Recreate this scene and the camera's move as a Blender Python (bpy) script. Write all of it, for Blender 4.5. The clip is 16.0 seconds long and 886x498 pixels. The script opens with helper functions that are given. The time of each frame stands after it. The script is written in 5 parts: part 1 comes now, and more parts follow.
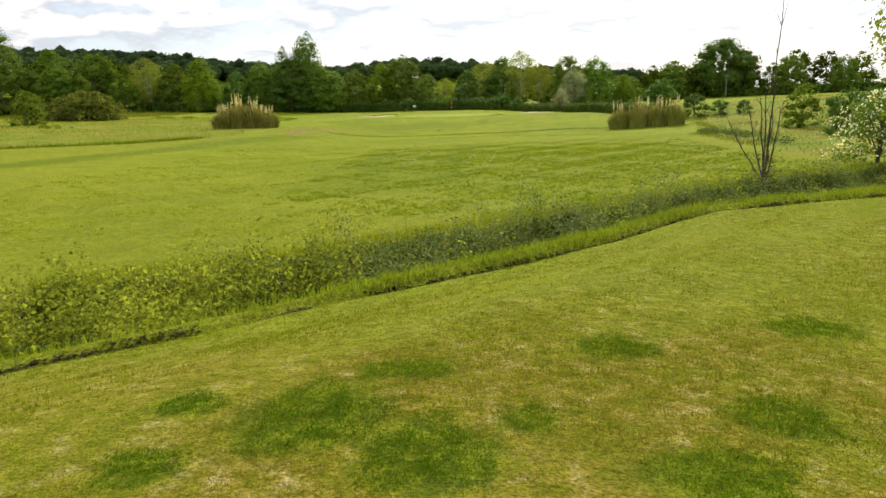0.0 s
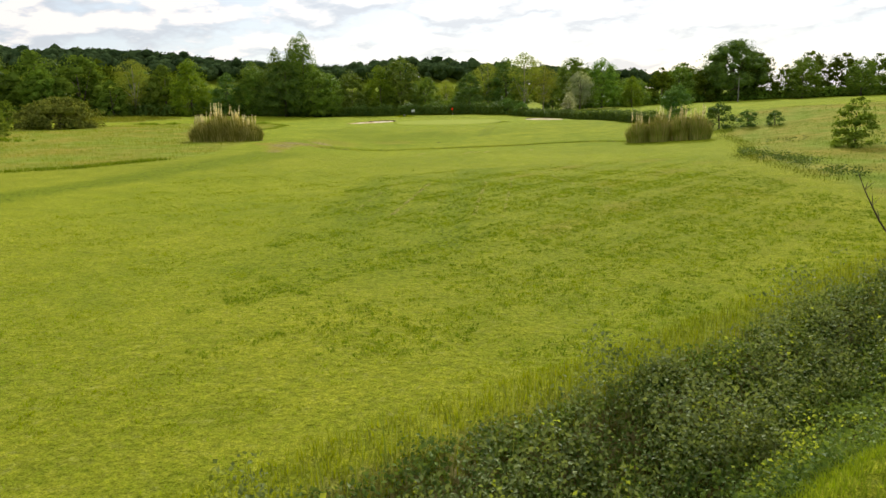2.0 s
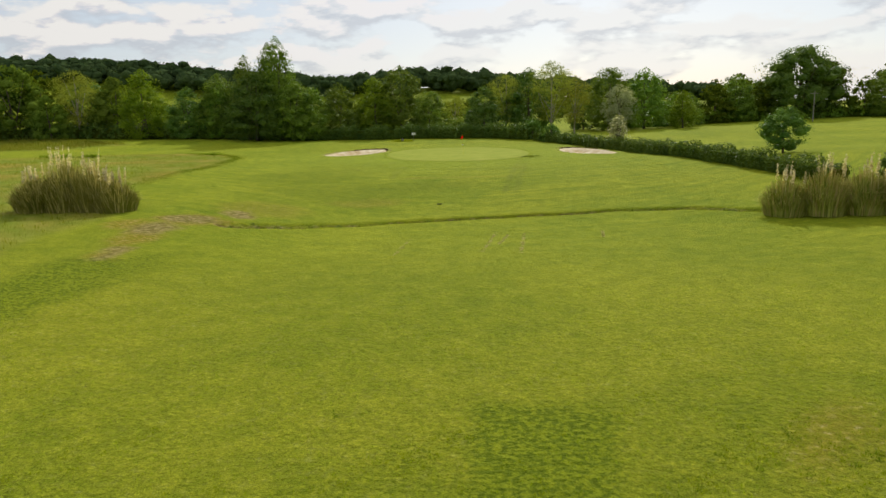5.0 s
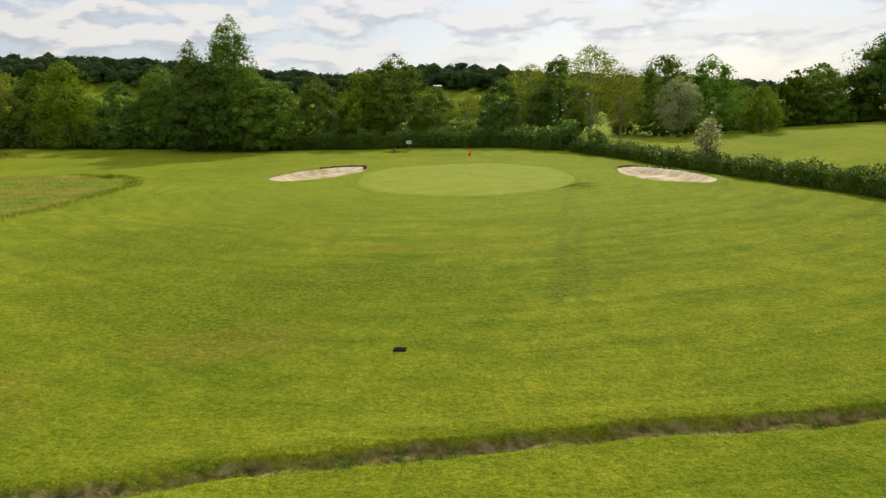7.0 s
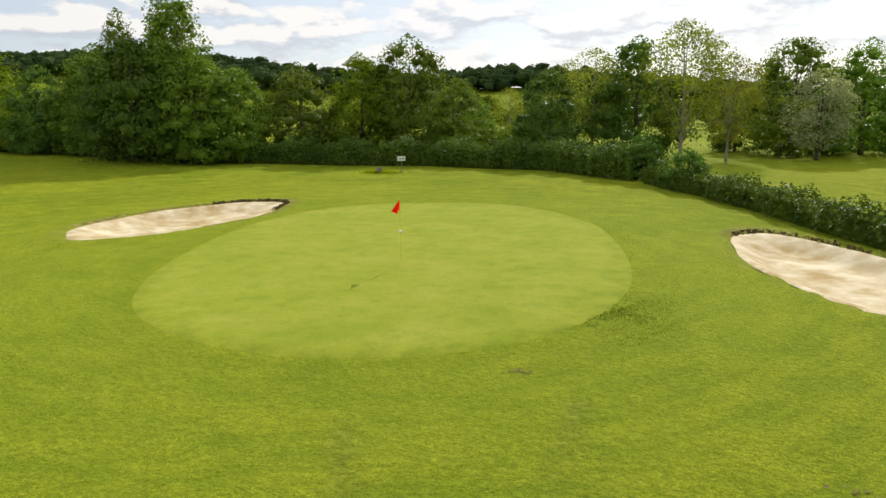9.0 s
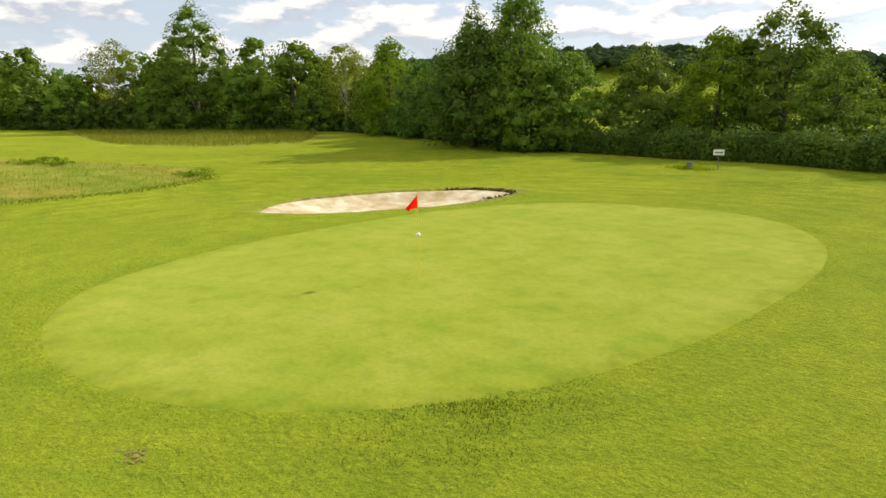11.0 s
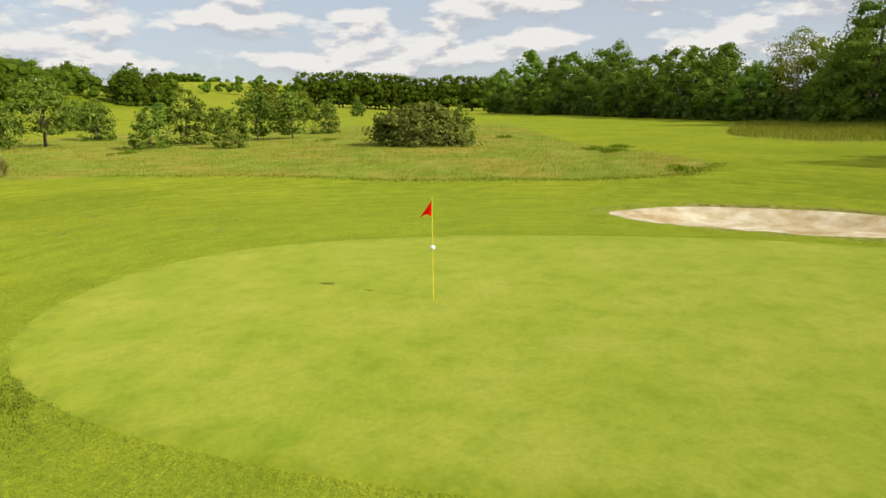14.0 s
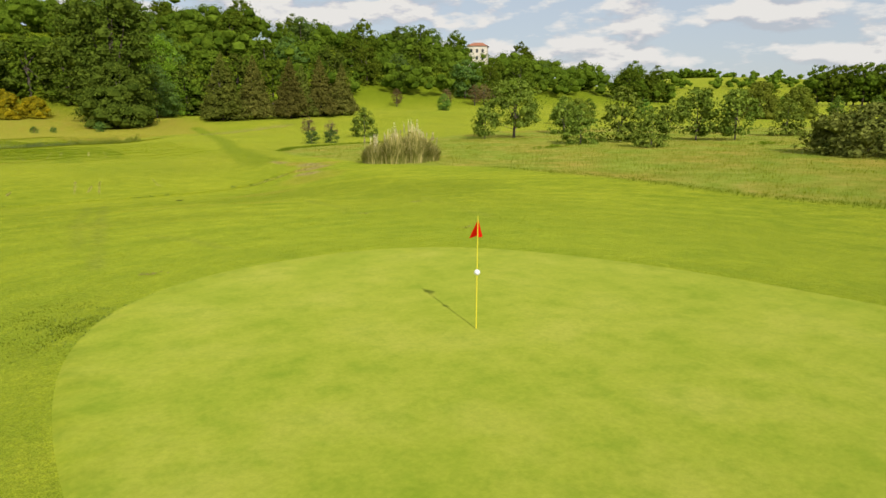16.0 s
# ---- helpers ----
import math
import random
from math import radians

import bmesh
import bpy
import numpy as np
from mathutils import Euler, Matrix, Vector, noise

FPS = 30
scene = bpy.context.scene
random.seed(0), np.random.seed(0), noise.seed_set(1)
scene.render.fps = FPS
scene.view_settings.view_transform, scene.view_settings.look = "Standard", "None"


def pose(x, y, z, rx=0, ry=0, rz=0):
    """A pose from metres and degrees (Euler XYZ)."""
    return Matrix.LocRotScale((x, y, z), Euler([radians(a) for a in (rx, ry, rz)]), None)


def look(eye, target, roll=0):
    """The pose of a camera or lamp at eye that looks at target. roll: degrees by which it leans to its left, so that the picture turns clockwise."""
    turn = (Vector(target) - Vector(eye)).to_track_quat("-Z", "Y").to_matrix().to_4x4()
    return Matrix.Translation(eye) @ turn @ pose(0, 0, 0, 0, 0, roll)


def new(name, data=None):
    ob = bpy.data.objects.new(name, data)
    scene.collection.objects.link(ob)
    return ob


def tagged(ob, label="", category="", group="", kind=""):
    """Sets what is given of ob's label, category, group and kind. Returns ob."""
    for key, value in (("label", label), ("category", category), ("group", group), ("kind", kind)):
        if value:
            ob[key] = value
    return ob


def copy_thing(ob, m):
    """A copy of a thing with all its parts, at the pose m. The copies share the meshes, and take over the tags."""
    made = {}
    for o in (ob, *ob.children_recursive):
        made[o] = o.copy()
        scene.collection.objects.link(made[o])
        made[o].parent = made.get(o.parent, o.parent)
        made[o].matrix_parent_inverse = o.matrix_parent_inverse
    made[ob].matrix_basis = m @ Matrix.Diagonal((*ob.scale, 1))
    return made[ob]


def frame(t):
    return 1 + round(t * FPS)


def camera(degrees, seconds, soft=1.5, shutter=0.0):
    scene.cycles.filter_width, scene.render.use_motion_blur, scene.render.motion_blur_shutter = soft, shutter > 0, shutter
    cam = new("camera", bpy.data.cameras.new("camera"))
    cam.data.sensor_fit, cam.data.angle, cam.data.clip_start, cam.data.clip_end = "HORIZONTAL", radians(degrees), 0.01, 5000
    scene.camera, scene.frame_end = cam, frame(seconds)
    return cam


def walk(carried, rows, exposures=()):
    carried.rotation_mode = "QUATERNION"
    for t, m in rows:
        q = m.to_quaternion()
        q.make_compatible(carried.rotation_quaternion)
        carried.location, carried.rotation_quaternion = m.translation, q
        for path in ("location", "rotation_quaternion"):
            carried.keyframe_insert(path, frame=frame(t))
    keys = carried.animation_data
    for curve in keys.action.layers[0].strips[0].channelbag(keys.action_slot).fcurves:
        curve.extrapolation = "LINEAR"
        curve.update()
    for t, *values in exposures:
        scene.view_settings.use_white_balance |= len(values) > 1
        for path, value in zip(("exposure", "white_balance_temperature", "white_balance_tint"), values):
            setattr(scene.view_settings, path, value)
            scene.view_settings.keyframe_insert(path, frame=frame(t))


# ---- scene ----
cam = camera(66.0, 16.0)
PATH = [
    (0, (2.681, -0.618, 1.778), (2.588, 1.336, 1.361), -1.8),
    (0.5, (2.584, 0.597, 2.007), (2.492, 2.55, 1.588), -1.8),
    (1, (2.505, 2.072, 2.261), (2.413, 4.025, 1.841), -1.7),
    (1.5, (2.407, 3.751, 2.517), (2.317, 5.704, 2.097), -1.8),
    (2, (2.334, 5.793, 2.813), (2.243, 7.746, 2.392), -1.7),
    (2.5, (2.257, 8.644, 3.034), (2.164, 10.598, 2.616), -1.8),
    (3, (2.164, 12.083, 3.422), (2.072, 14.038, 3.006), -1.8),
    (3.5, (2.067, 16.117, 3.869), (1.969, 18.072, 3.456), -1.8),
    (4, (1.782, 20.875, 4.278), (1.679, 22.83, 3.869), -1.9),
    (4.2, (1.66, 22.877, 4.321), (1.554, 24.832, 3.917), -1.9),
    (6.3, (2.041, 47.517, 4.602), (1.878, 49.472, 4.212), -1.8),
    (6.5, (1.943, 50.057, 4.592), (1.774, 52.011, 4.202), -1.9),
    (7, (1.589, 57.049, 4.628), (1.421, 59.003, 4.233), -1.9),
    (7.5, (1.672, 64.639, 4.632), (1.495, 66.591, 4.235), -1.7),
    (8, (2.208, 72.236, 4.626), (2.019, 74.188, 4.232), -1.6),
    (8.2, (2.538, 75.176, 4.615), (2.334, 77.127, 4.226), -1.3),
    (10.3, (10.462, 89.608, 4.076), (9.363, 91.235, 3.693), -0.8),
    (10.5, (11.007, 90.647, 4.002), (9.782, 92.181, 3.616), -0.8),
    (11, (12.22, 92.751, 3.91), (10.735, 94.033, 3.521), -0.7),
    (11.5, (13.142, 94.831, 3.831), (11.449, 95.821, 3.44), -0.8),
    (12, (13.788, 96.957, 3.767), (11.95, 97.643, 3.378), -1.1),
    (12.5, (14.177, 99.372, 3.747), (12.248, 99.733, 3.359), -0.9),
    (13, (14.1, 101.941, 3.736), (12.14, 101.994, 3.346), -1.0),
    (13.5, (13.438, 104.676, 3.705), (11.495, 104.404, 3.316), -1.0),
    (14, (12.407, 106.968, 3.692), (10.536, 106.377, 3.305), -0.7),
    (14.5, (11.118, 109.039, 3.716), (9.383, 108.121, 3.33), -0.4),
    (15, (9.709, 110.503, 3.724), (8.156, 109.304, 3.338), -0.2),
    (15.5, (8.08, 111.62, 3.779), (6.768, 110.161, 3.389), 0.1),
    (16, (6.6, 112.592, 3.929), (5.563, 110.928, 3.534), 0.4),
]
walk(cam, [(t, look(eye, target, roll)) for t, eye, target, roll in PATH],
     exposures=[(0, 0.10), (2.0, 0.0), (4.0, -0.24), (6.5, -0.32), (8.0, -0.24), (10.5, 0.10), (12.5, 0.05), (14.5, -0.24), (16, -0.27)])

# ---- light ----
SUN_AZ, SUN_EL = 11.0, 34.0          # degrees: clockwise from +y, above the horizon


TO_SUN = (math.sin(radians(SUN_AZ)) * math.cos(radians(SUN_EL)), math.cos(radians(SUN_AZ)) * math.cos(radians(SUN_EL)), math.sin(radians(SUN_EL)))


def make_world():
    w = bpy.data.worlds.new("sky")
    scene.world = w
    w.use_nodes = True
    nt = w.node_tree
    nt.nodes.clear()
    N, L = nt.nodes.new, nt.links.new
    out, bg, sky = N("ShaderNodeOutputWorld"), N("ShaderNodeBackground"), N("ShaderNodeTexSky")
    sky.sky_type, sky.sun_disc = "NISHITA", False
    sky.sun_elevation, sky.sun_rotation = radians(SUN_EL), radians(SUN_AZ)
    sky.dust_density, sky.air_density, sky.ozone_density = 1.0, 1.0, 1.4
    tc, sep, mul = N("ShaderNodeTexCoord"), N("ShaderNodeSeparateXYZ"), N("ShaderNodeMapping")
    mul.inputs["Scale"].default_value = (1.0, 1.0, 2.8)
    L(tc.outputs["Generated"], mul.inputs["Vector"])
    no, no2 = N("ShaderNodeTexNoise"), N("ShaderNodeTexNoise")
    no.inputs["Scale"].default_value, no.inputs["Detail"].default_value, no.inputs["Roughness"].default_value = 8.0, 6.0, 0.52
    no2.inputs["Scale"].default_value, no2.inputs["Detail"].default_value, no2.inputs["Roughness"].default_value = 8.0, 6.0, 0.52
    low = N("ShaderNodeMapping")
    low.inputs["Scale"].default_value, low.inputs["Location"].default_value = (1.0, 1.0, 2.8), (0.0, 0.0, 0.04)
    L(tc.outputs["Generated"], low.inputs["Vector"])
    diff = N("ShaderNodeMath")
    diff.operation = "SUBTRACT"
    L(mul.outputs[0], no.inputs["Vector"])
    L(low.outputs[0], no2.inputs["Vector"])
    L(no.outputs[0], diff.inputs[0])
    L(no2.outputs[0], diff.inputs[1])
    ramp, shade = N("ShaderNodeValToRGB"), N("ShaderNodeValToRGB")
    ramp.color_ramp.elements[0].position, ramp.color_ramp.elements[1].position = 0.46, 0.53
    shade.color_ramp.elements[0].position, shade.color_ramp.elements[1].position = 0.35, 0.62
    shade.color_ramp.elements[0].color, shade.color_ramp.elements[1].color = (5.2, 5.4, 5.9, 1), (8.8, 8.6, 8.3, 1)
    L(no.outputs[0], ramp.inputs[0])
    lift = N("ShaderNodeMath")
    lift.operation = "MULTIPLY_ADD"
    lift.inputs[1].default_value, lift.inputs[2].default_value = 3.2, 0.52
    L(diff.outputs[0], lift.inputs[0])
    L(lift.outputs[0], shade.inputs[0])
    mix = N("ShaderNodeMix")
    mix.data_type = "RGBA"
    L(ramp.outputs[0], mix.inputs["Factor"])
    veil = N("ShaderNodeMix")
    veil.data_type = "RGBA"
    veil.inputs["Factor"].default_value, veil.inputs["B"].default_value = 0.60, (6.7, 7.2, 8.0, 1)
    L(sky.outputs[0], veil.inputs["A"])
    L(veil.outputs["Result"], mix.inputs["A"])
    cloud = N("ShaderNodeMix")
    cloud.data_type, cloud.blend_type = "RGBA", "LIGHTEN"
    cloud.inputs["Factor"].default_value = 0.40
    L(shade.outputs[0], cloud.inputs["A"])
    L(veil.outputs["Result"], cloud.inputs["B"])
    L(cloud.outputs["Result"], mix.inputs["B"])
    dot, glow = N("ShaderNodeVectorMath"), N("ShaderNodeMapRange")
    dot.operation = "DOT_PRODUCT"
    dot.inputs[1].default_value = TO_SUN
    L(tc.outputs["Generated"], dot.inputs[0])
    L(dot.outputs["Value"], glow.inputs["Value"])
    glow.interpolation_type = "SMOOTHSTEP"
    glow.inputs["From Min"].default_value, glow.inputs["From Max"].default_value = 0.35, 1.0
    glow.inputs["To Min"].default_value, glow.inputs["To Max"].default_value = 1.0, 1.12
    haze = N("ShaderNodeVectorMath")
    haze.operation = "SCALE"
    L(mix.outputs["Result"], haze.inputs[0])
    L(glow.outputs[0], haze.inputs["Scale"])
    L(haze.outputs[0], bg.inputs["Color"])
    bg.inputs["Strength"].default_value = 0.11
    L(bg.outputs[0], out.inputs[0])


make_world()
sun_data = bpy.data.lights.new("sun", "SUN")
sun_data.energy, sun_data.angle, sun_data.color = 4.7, radians(0.6), (1.0, 0.96, 0.87)
sun = new("sun", sun_data)
to_sun = Vector(TO_SUN)
sun.matrix_world = look(to_sun * 50, (0, 0, 0))

# ---- the lie of the land ----
DITCH = np.array([(-40, -22), (-9, 3.2), (-3.4, 7.4), (-1.05, 8.35), (0.75, 9.6), (2.95, 11.5), (5.5, 13.4), (7.9, 15.4), (11.4, 18.2), (14.8, 19.8), (22, 22.8), (40, 28), (80, 36)], float)
EDGE = np.array([(-8, -1), (-1.6, 5.3), (-0.3, 6.2), (1.27, 7.47), (3.35, 9.0), (5.1, 10.4), (5.9, 10.9), (6.9, 11.3), (8.5, 11.9), (11.3, 12.6), (16, 13.6), (30, 17)], float)
DRAIN = np.array([(-10.6, 63.3), (-8.6, 64.8), (-6.3, 66.4), (-3.3, 67.45), (0.1, 68.25), (3.8, 69.05), (8.9, 69.8), (13, 69.3), (16, 67.9), (19, 66.4)], float)


def sm(a, b, x):
    t = np.clip((np.asarray(x, float) - a) / (b - a), 0, 1)
    return t * t * (3 - 2 * t)


def line_distance(line, x, y):
    """Signed distance to a polyline (positive on its left side)."""
    x, y = np.asarray(x, float), np.asarray(y, float)
    best = np.full(np.broadcast(x, y).shape, 1e9)
    sign = np.ones_like(best)
    for (ax, ay), (bx, by) in zip(line[:-1], line[1:]):
        dx, dy = bx - ax, by - ay
        t = np.clip(((x - ax) * dx + (y - ay) * dy) / (dx * dx + dy * dy), 0, 1)
        d = np.hypot(x - ax - t * dx, y - ay - t * dy)
        s = np.sign(dx * (y - ay) - dy * (x - ax))
        closer = d < best
        best, sign = np.where(closer, d, best), np.where(closer, s, sign)
    return best * sign


def bulge(x, y, cx, cy, rx, ry, turn=0.0):
    """1 at the middle of a turned ellipse, 0 on its rim, negative outside."""
    c, s = math.cos(radians(turn)), math.sin(radians(turn))
    u, v = (x - cx) * c + (y - cy) * s, -(x - cx) * s + (y - cy) * c
    return 1 - np.hypot(u / rx, v / ry)


GREEN = (-1.1, 106.7, 7.65, 11.85, 8.0)
BUNKER_L = (-12.8, 111.2, 3.0, 6.0, -10.0)
BUNKER_R = (12.5, 104.3, 2.3, 6.2, 12.0)


def reach(x, y, outline, wave=0.07, power=2.0):
    """0 at the middle of a laid surface, 1 on its uneven rim."""
    cx, cy, rx, ry, turn = outline
    c, s = math.cos(radians(turn)), math.sin(radians(turn))
    u, v = ((x - cx) * c + (y - cy) * s) / rx, (-(x - cx) * s + (y - cy) * c) / ry
    q = np.arctan2(v, u)
    r = (np.abs(np.cos(q)) ** power + np.abs(np.sin(q)) ** power) ** (-1 / power)
    return np.hypot(u, v) / (r * (1 + wave * (np.sin(2 * q + cx) * 0.6 + np.sin(3 * q + cy) * 0.5 + 0.3 * np.sin(7 * q))))


def wobble(x, y, k, seed):
    return (np.sin(x * k + seed) * np.cos(y * k * 1.13 - seed * 2) + 0.5 * np.sin(x * k * 2.3 - y * k * 1.7 + seed * 3)) / 1.5


def land(x, y, cut=True):
    x, y = np.asarray(x, float), np.asarray(y, float)
    z = 0.10 - 0.82 * (1 - sm(50, 84, y)) * (1 - 0.75 * sm(5, 16, -x)) + 0.4 * sm(118, 140, y)
    z = z - 1.0 * np.exp(-((y - 68.5) / 13) ** 2) * np.exp(-(x / np.where(x > 0, 24, 11)) ** 4)
    left = np.maximum(0, -x - 40)
    z = z + 0.8 * sm(14, 45, -x) * sm(30, 55, y) + 0.017 * left + 0.012 * np.maximum(0, 60 - y) * sm(12, 60, -x)
    z = z + 0.9 * sm(24, 38, x) * (1 - sm(85, 100, y)) + 0.016 * np.clip(x - 22, 0, 110) + 0.008 * np.clip(y - 150, 0, 160)
    z = z + 2.0 * sm(5, 45, -y)
    z = z + np.interp(x, [-340, -235, -180, -30], [1, 9, 17, 30]) * sm(60, 165, -y)
    z = z - 0.10 * sm(86, 95, y) * (1 - sm(118, 130, y))
    z = z + np.interp(x, [-500, -325, -245, -206, -167, -120, -80, -55, -13, 17, 44, 85, 137, 180], [32, 32, 29.5, 25.5, 19, 16.5, 15, 18.5, 19, 14.5, 11, 8, 4, 0]) * sm(330, 520, y)
    z = z + 22 * np.exp(-((x + 590) / 170) ** 2 - ((y + 330) / 190) ** 2)
    z = z + 0.07 * wobble(x, y, 0.23, 1.0) * sm(3, 9, np.abs(y - 106))
    d = line_distance(EDGE, x, y)
    near = (1 - sm(14, 30, np.abs(x - 3))) * (1 - sm(8, 40, -y))
    rim_z = np.interp(x, [-3, 3.4, 5, 6.8, 12], [-0.50, -0.47, -0.43, -0.16, -0.12])
    tee_z = np.interp(x, [0, 3, 5.5, 7.5], [0.05, 0.08, -0.04, -0.12])
    tee_z = rim_z + (tee_z - rim_z) * (1 - sm(-3.2, -0.1, d))
    z = z + (tee_z - z) * near * (1 - sm(0.06, np.interp(x, [0, 4.5], [0.6, 1.4]), d))
    if cut:
        d = line_distance(DITCH, x, y) + 0.15 * wobble(x, y, 0.8, 4)
        z = z - 0.95 * (1 - sm(0.15, 1.0, np.abs(d) / np.where(d > 0, 1.5, 1.9)))
        d = line_distance(EDGE, x, y) + 0.06 * wobble(x, y, 1.7, 3)
        z = z - 0.10 * np.exp(-(d / 0.13) ** 2) + 0.07 * np.exp(-((d - 0.4) / 0.28) ** 2)
        d = line_distance(DRAIN, x, y) + 0.10 * wobble(x, y, 1.3, 2) + 0.04 * wobble(x, y, 5.1, 4)
        z = z - (0.19 + 0.05 * wobble(x, y, 2.1, 6)) * (1 - sm(0.14, 0.28, d)) * sm(-0.45, -0.08, d) + 0.05 * np.exp(-((d - 0.65) / 0.22) ** 2)
        for b in (BUNKER_L, BUNKER_R):
            q = 1 - reach(x, y, b)
            z = z - 0.9 * sm(0.0, 0.25, q) + 0.12 * np.exp(-((q + 0.10) / 0.10) ** 2)
    return z


def ground_at(x, y):
    return float(land(x, y))

# ---- materials ----
def nodes(name):
    m = bpy.data.materials.new(name)
    m.use_nodes = True
    nt = m.node_tree
    nt.nodes.clear()
    return m, nt, nt.nodes.new, nt.links.new


def ramp_node(nt, stops):
    r = nt.nodes.new("ShaderNodeValToRGB").color_ramp
    while len(r.elements) < len(stops):
        r.elements.new(0.5)
    for e, (p, c) in zip(r.elements, stops):
        e.position, e.color = p, (*c, 1)
    return nt.nodes[-1]


def noise_node(nt, vec, scale, detail=4.0, rough=0.55):
    n = nt.nodes.new("ShaderNodeTexNoise")
    n.inputs["Scale"].default_value, n.inputs["Detail"].default_value, n.inputs["Roughness"].default_value = scale, detail, rough
    if vec:
        nt.links.new(vec, n.inputs["Vector"])
    return n.outputs[0]


def mix_node(nt, fac, a, b, blend="MIX"):
    m = nt.nodes.new("ShaderNodeMix")
    m.data_type, m.blend_type = "RGBA", blend
    for sock, v in (("Factor", fac), ("A", a), ("B", b)):
        if isinstance(v, (int, float)):
            m.inputs[sock].default_value = v
        elif isinstance(v, tuple):
            m.inputs[sock].default_value = (*v, 1)
        else:
            nt.links.new(v, m.inputs[sock])
    return m.outputs["Result"]


def leaf_material(name, dark, light, through_light=0.35, gloss=0.45, shine=0.0):
    m, nt, N, L = nodes(name)
    out, p, tr, mx = N("ShaderNodeOutputMaterial"), N("ShaderNodeBsdfPrincipled"), N("ShaderNodeBsdfTranslucent"), N("ShaderNodeMixShader")
    geo, info = N("ShaderNodeNewGeometry"), N("ShaderNodeObjectInfo")
    r = ramp_node(nt, [(0.0, dark), (1.0, light)])
    tc = N("ShaderNodeTexCoord")
    big = noise_node(nt, tc.outputs["Object"], 0.6, 3)
    add = N("ShaderNodeMath")
    add.operation = "MULTIPLY_ADD"
    L(geo.outputs["Random Per Island"], add.inputs[0])
    add.inputs[1].default_value = 0.55
    sub = N("ShaderNodeMath")
    sub.operation = "MULTIPLY_ADD"
    L(big, sub.inputs[0])
    sub.inputs[1].default_value, sub.inputs[2].default_value = 1.1, -0.35
    L(sub.outputs[0], add.inputs[2])
    L(add.outputs[0], r.inputs[0])
    hsv = N("ShaderNodeHueSaturation")
    vm, hm = N("ShaderNodeMapRange"), N("ShaderNodeMapRange")
    for q, lo, hi in ((vm, 0.78, 1.22), (hm, 0.488, 0.512)):
        q.inputs["To Min"].default_value, q.inputs["To Max"].default_value = lo, hi
        L(info.outputs["Random"], q.inputs["Value"])
    L(vm.outputs[0], hsv.inputs["Value"])
    L(hm.outputs[0], hsv.inputs["Hue"])
    L(r.outputs[0], hsv.inputs["Color"])
    L(hsv.outputs[0], p.inputs["Base Color"])
    p.inputs["Roughness"].default_value, p.inputs["Specular IOR Level"].default_value = (0.52, shine) if shine else (gloss + 0.3, 0.0)
    warm = mix_node(nt, 1.0, hsv.outputs[0], (1.35, 1.25, 0.55), "MULTIPLY")
    L(warm, tr.inputs["Color"])
    mx.inputs[0].default_value = through_light
    L(p.outputs[0], mx.inputs[1])
    L(tr.outputs[0], mx.inputs[2])
    L(mx.outputs[0], out.inputs[0])
    return m


def plain_material(name, a, b, scale=8.0, rough=0.8, bump=0.3, metal=0.0, bump_scale=None):
    m, nt, N, L = nodes(name)
    out, p, tc = N("ShaderNodeOutputMaterial"), N("ShaderNodeBsdfPrincipled"), N("ShaderNodeTexCoord")
    n1, n2 = noise_node(nt, tc.outputs["Object"], scale, 6), noise_node(nt, tc.outputs["Object"], scale * 0.3, 4)
    for k in range(2):
        sharp = ramp_node(nt, [(0.36, (0, 0, 0)), (0.64, (1, 1, 1))])
        L((n1, n2)[k], sharp.inputs[0])
        n1, n2 = (sharp.outputs[0], n2) if k == 0 else (n1, sharp.outputs[0])
    c = mix_node(nt, n1, a, b)
    c = mix_node(nt, 0.35, c, mix_node(nt, n2, a, b))
    L(c, p.inputs["Base Color"])
    p.inputs["Roughness"].default_value, p.inputs["Metallic"].default_value = rough, metal
    if rough >= 0.8:
        p.inputs["Specular IOR Level"].default_value = 0.03
    if bump:
        bp = N("ShaderNodeBump")
        bp.inputs["Strength"].default_value, bp.inputs["Distance"].default_value = bump, 0.02
        L(noise_node(nt, tc.outputs["Object"], bump_scale or scale * 3, 5), bp.inputs["Height"])
        L(bp.outputs[0], p.inputs["Normal"])
    L(p.outputs[0], out.inputs[0])
    return m


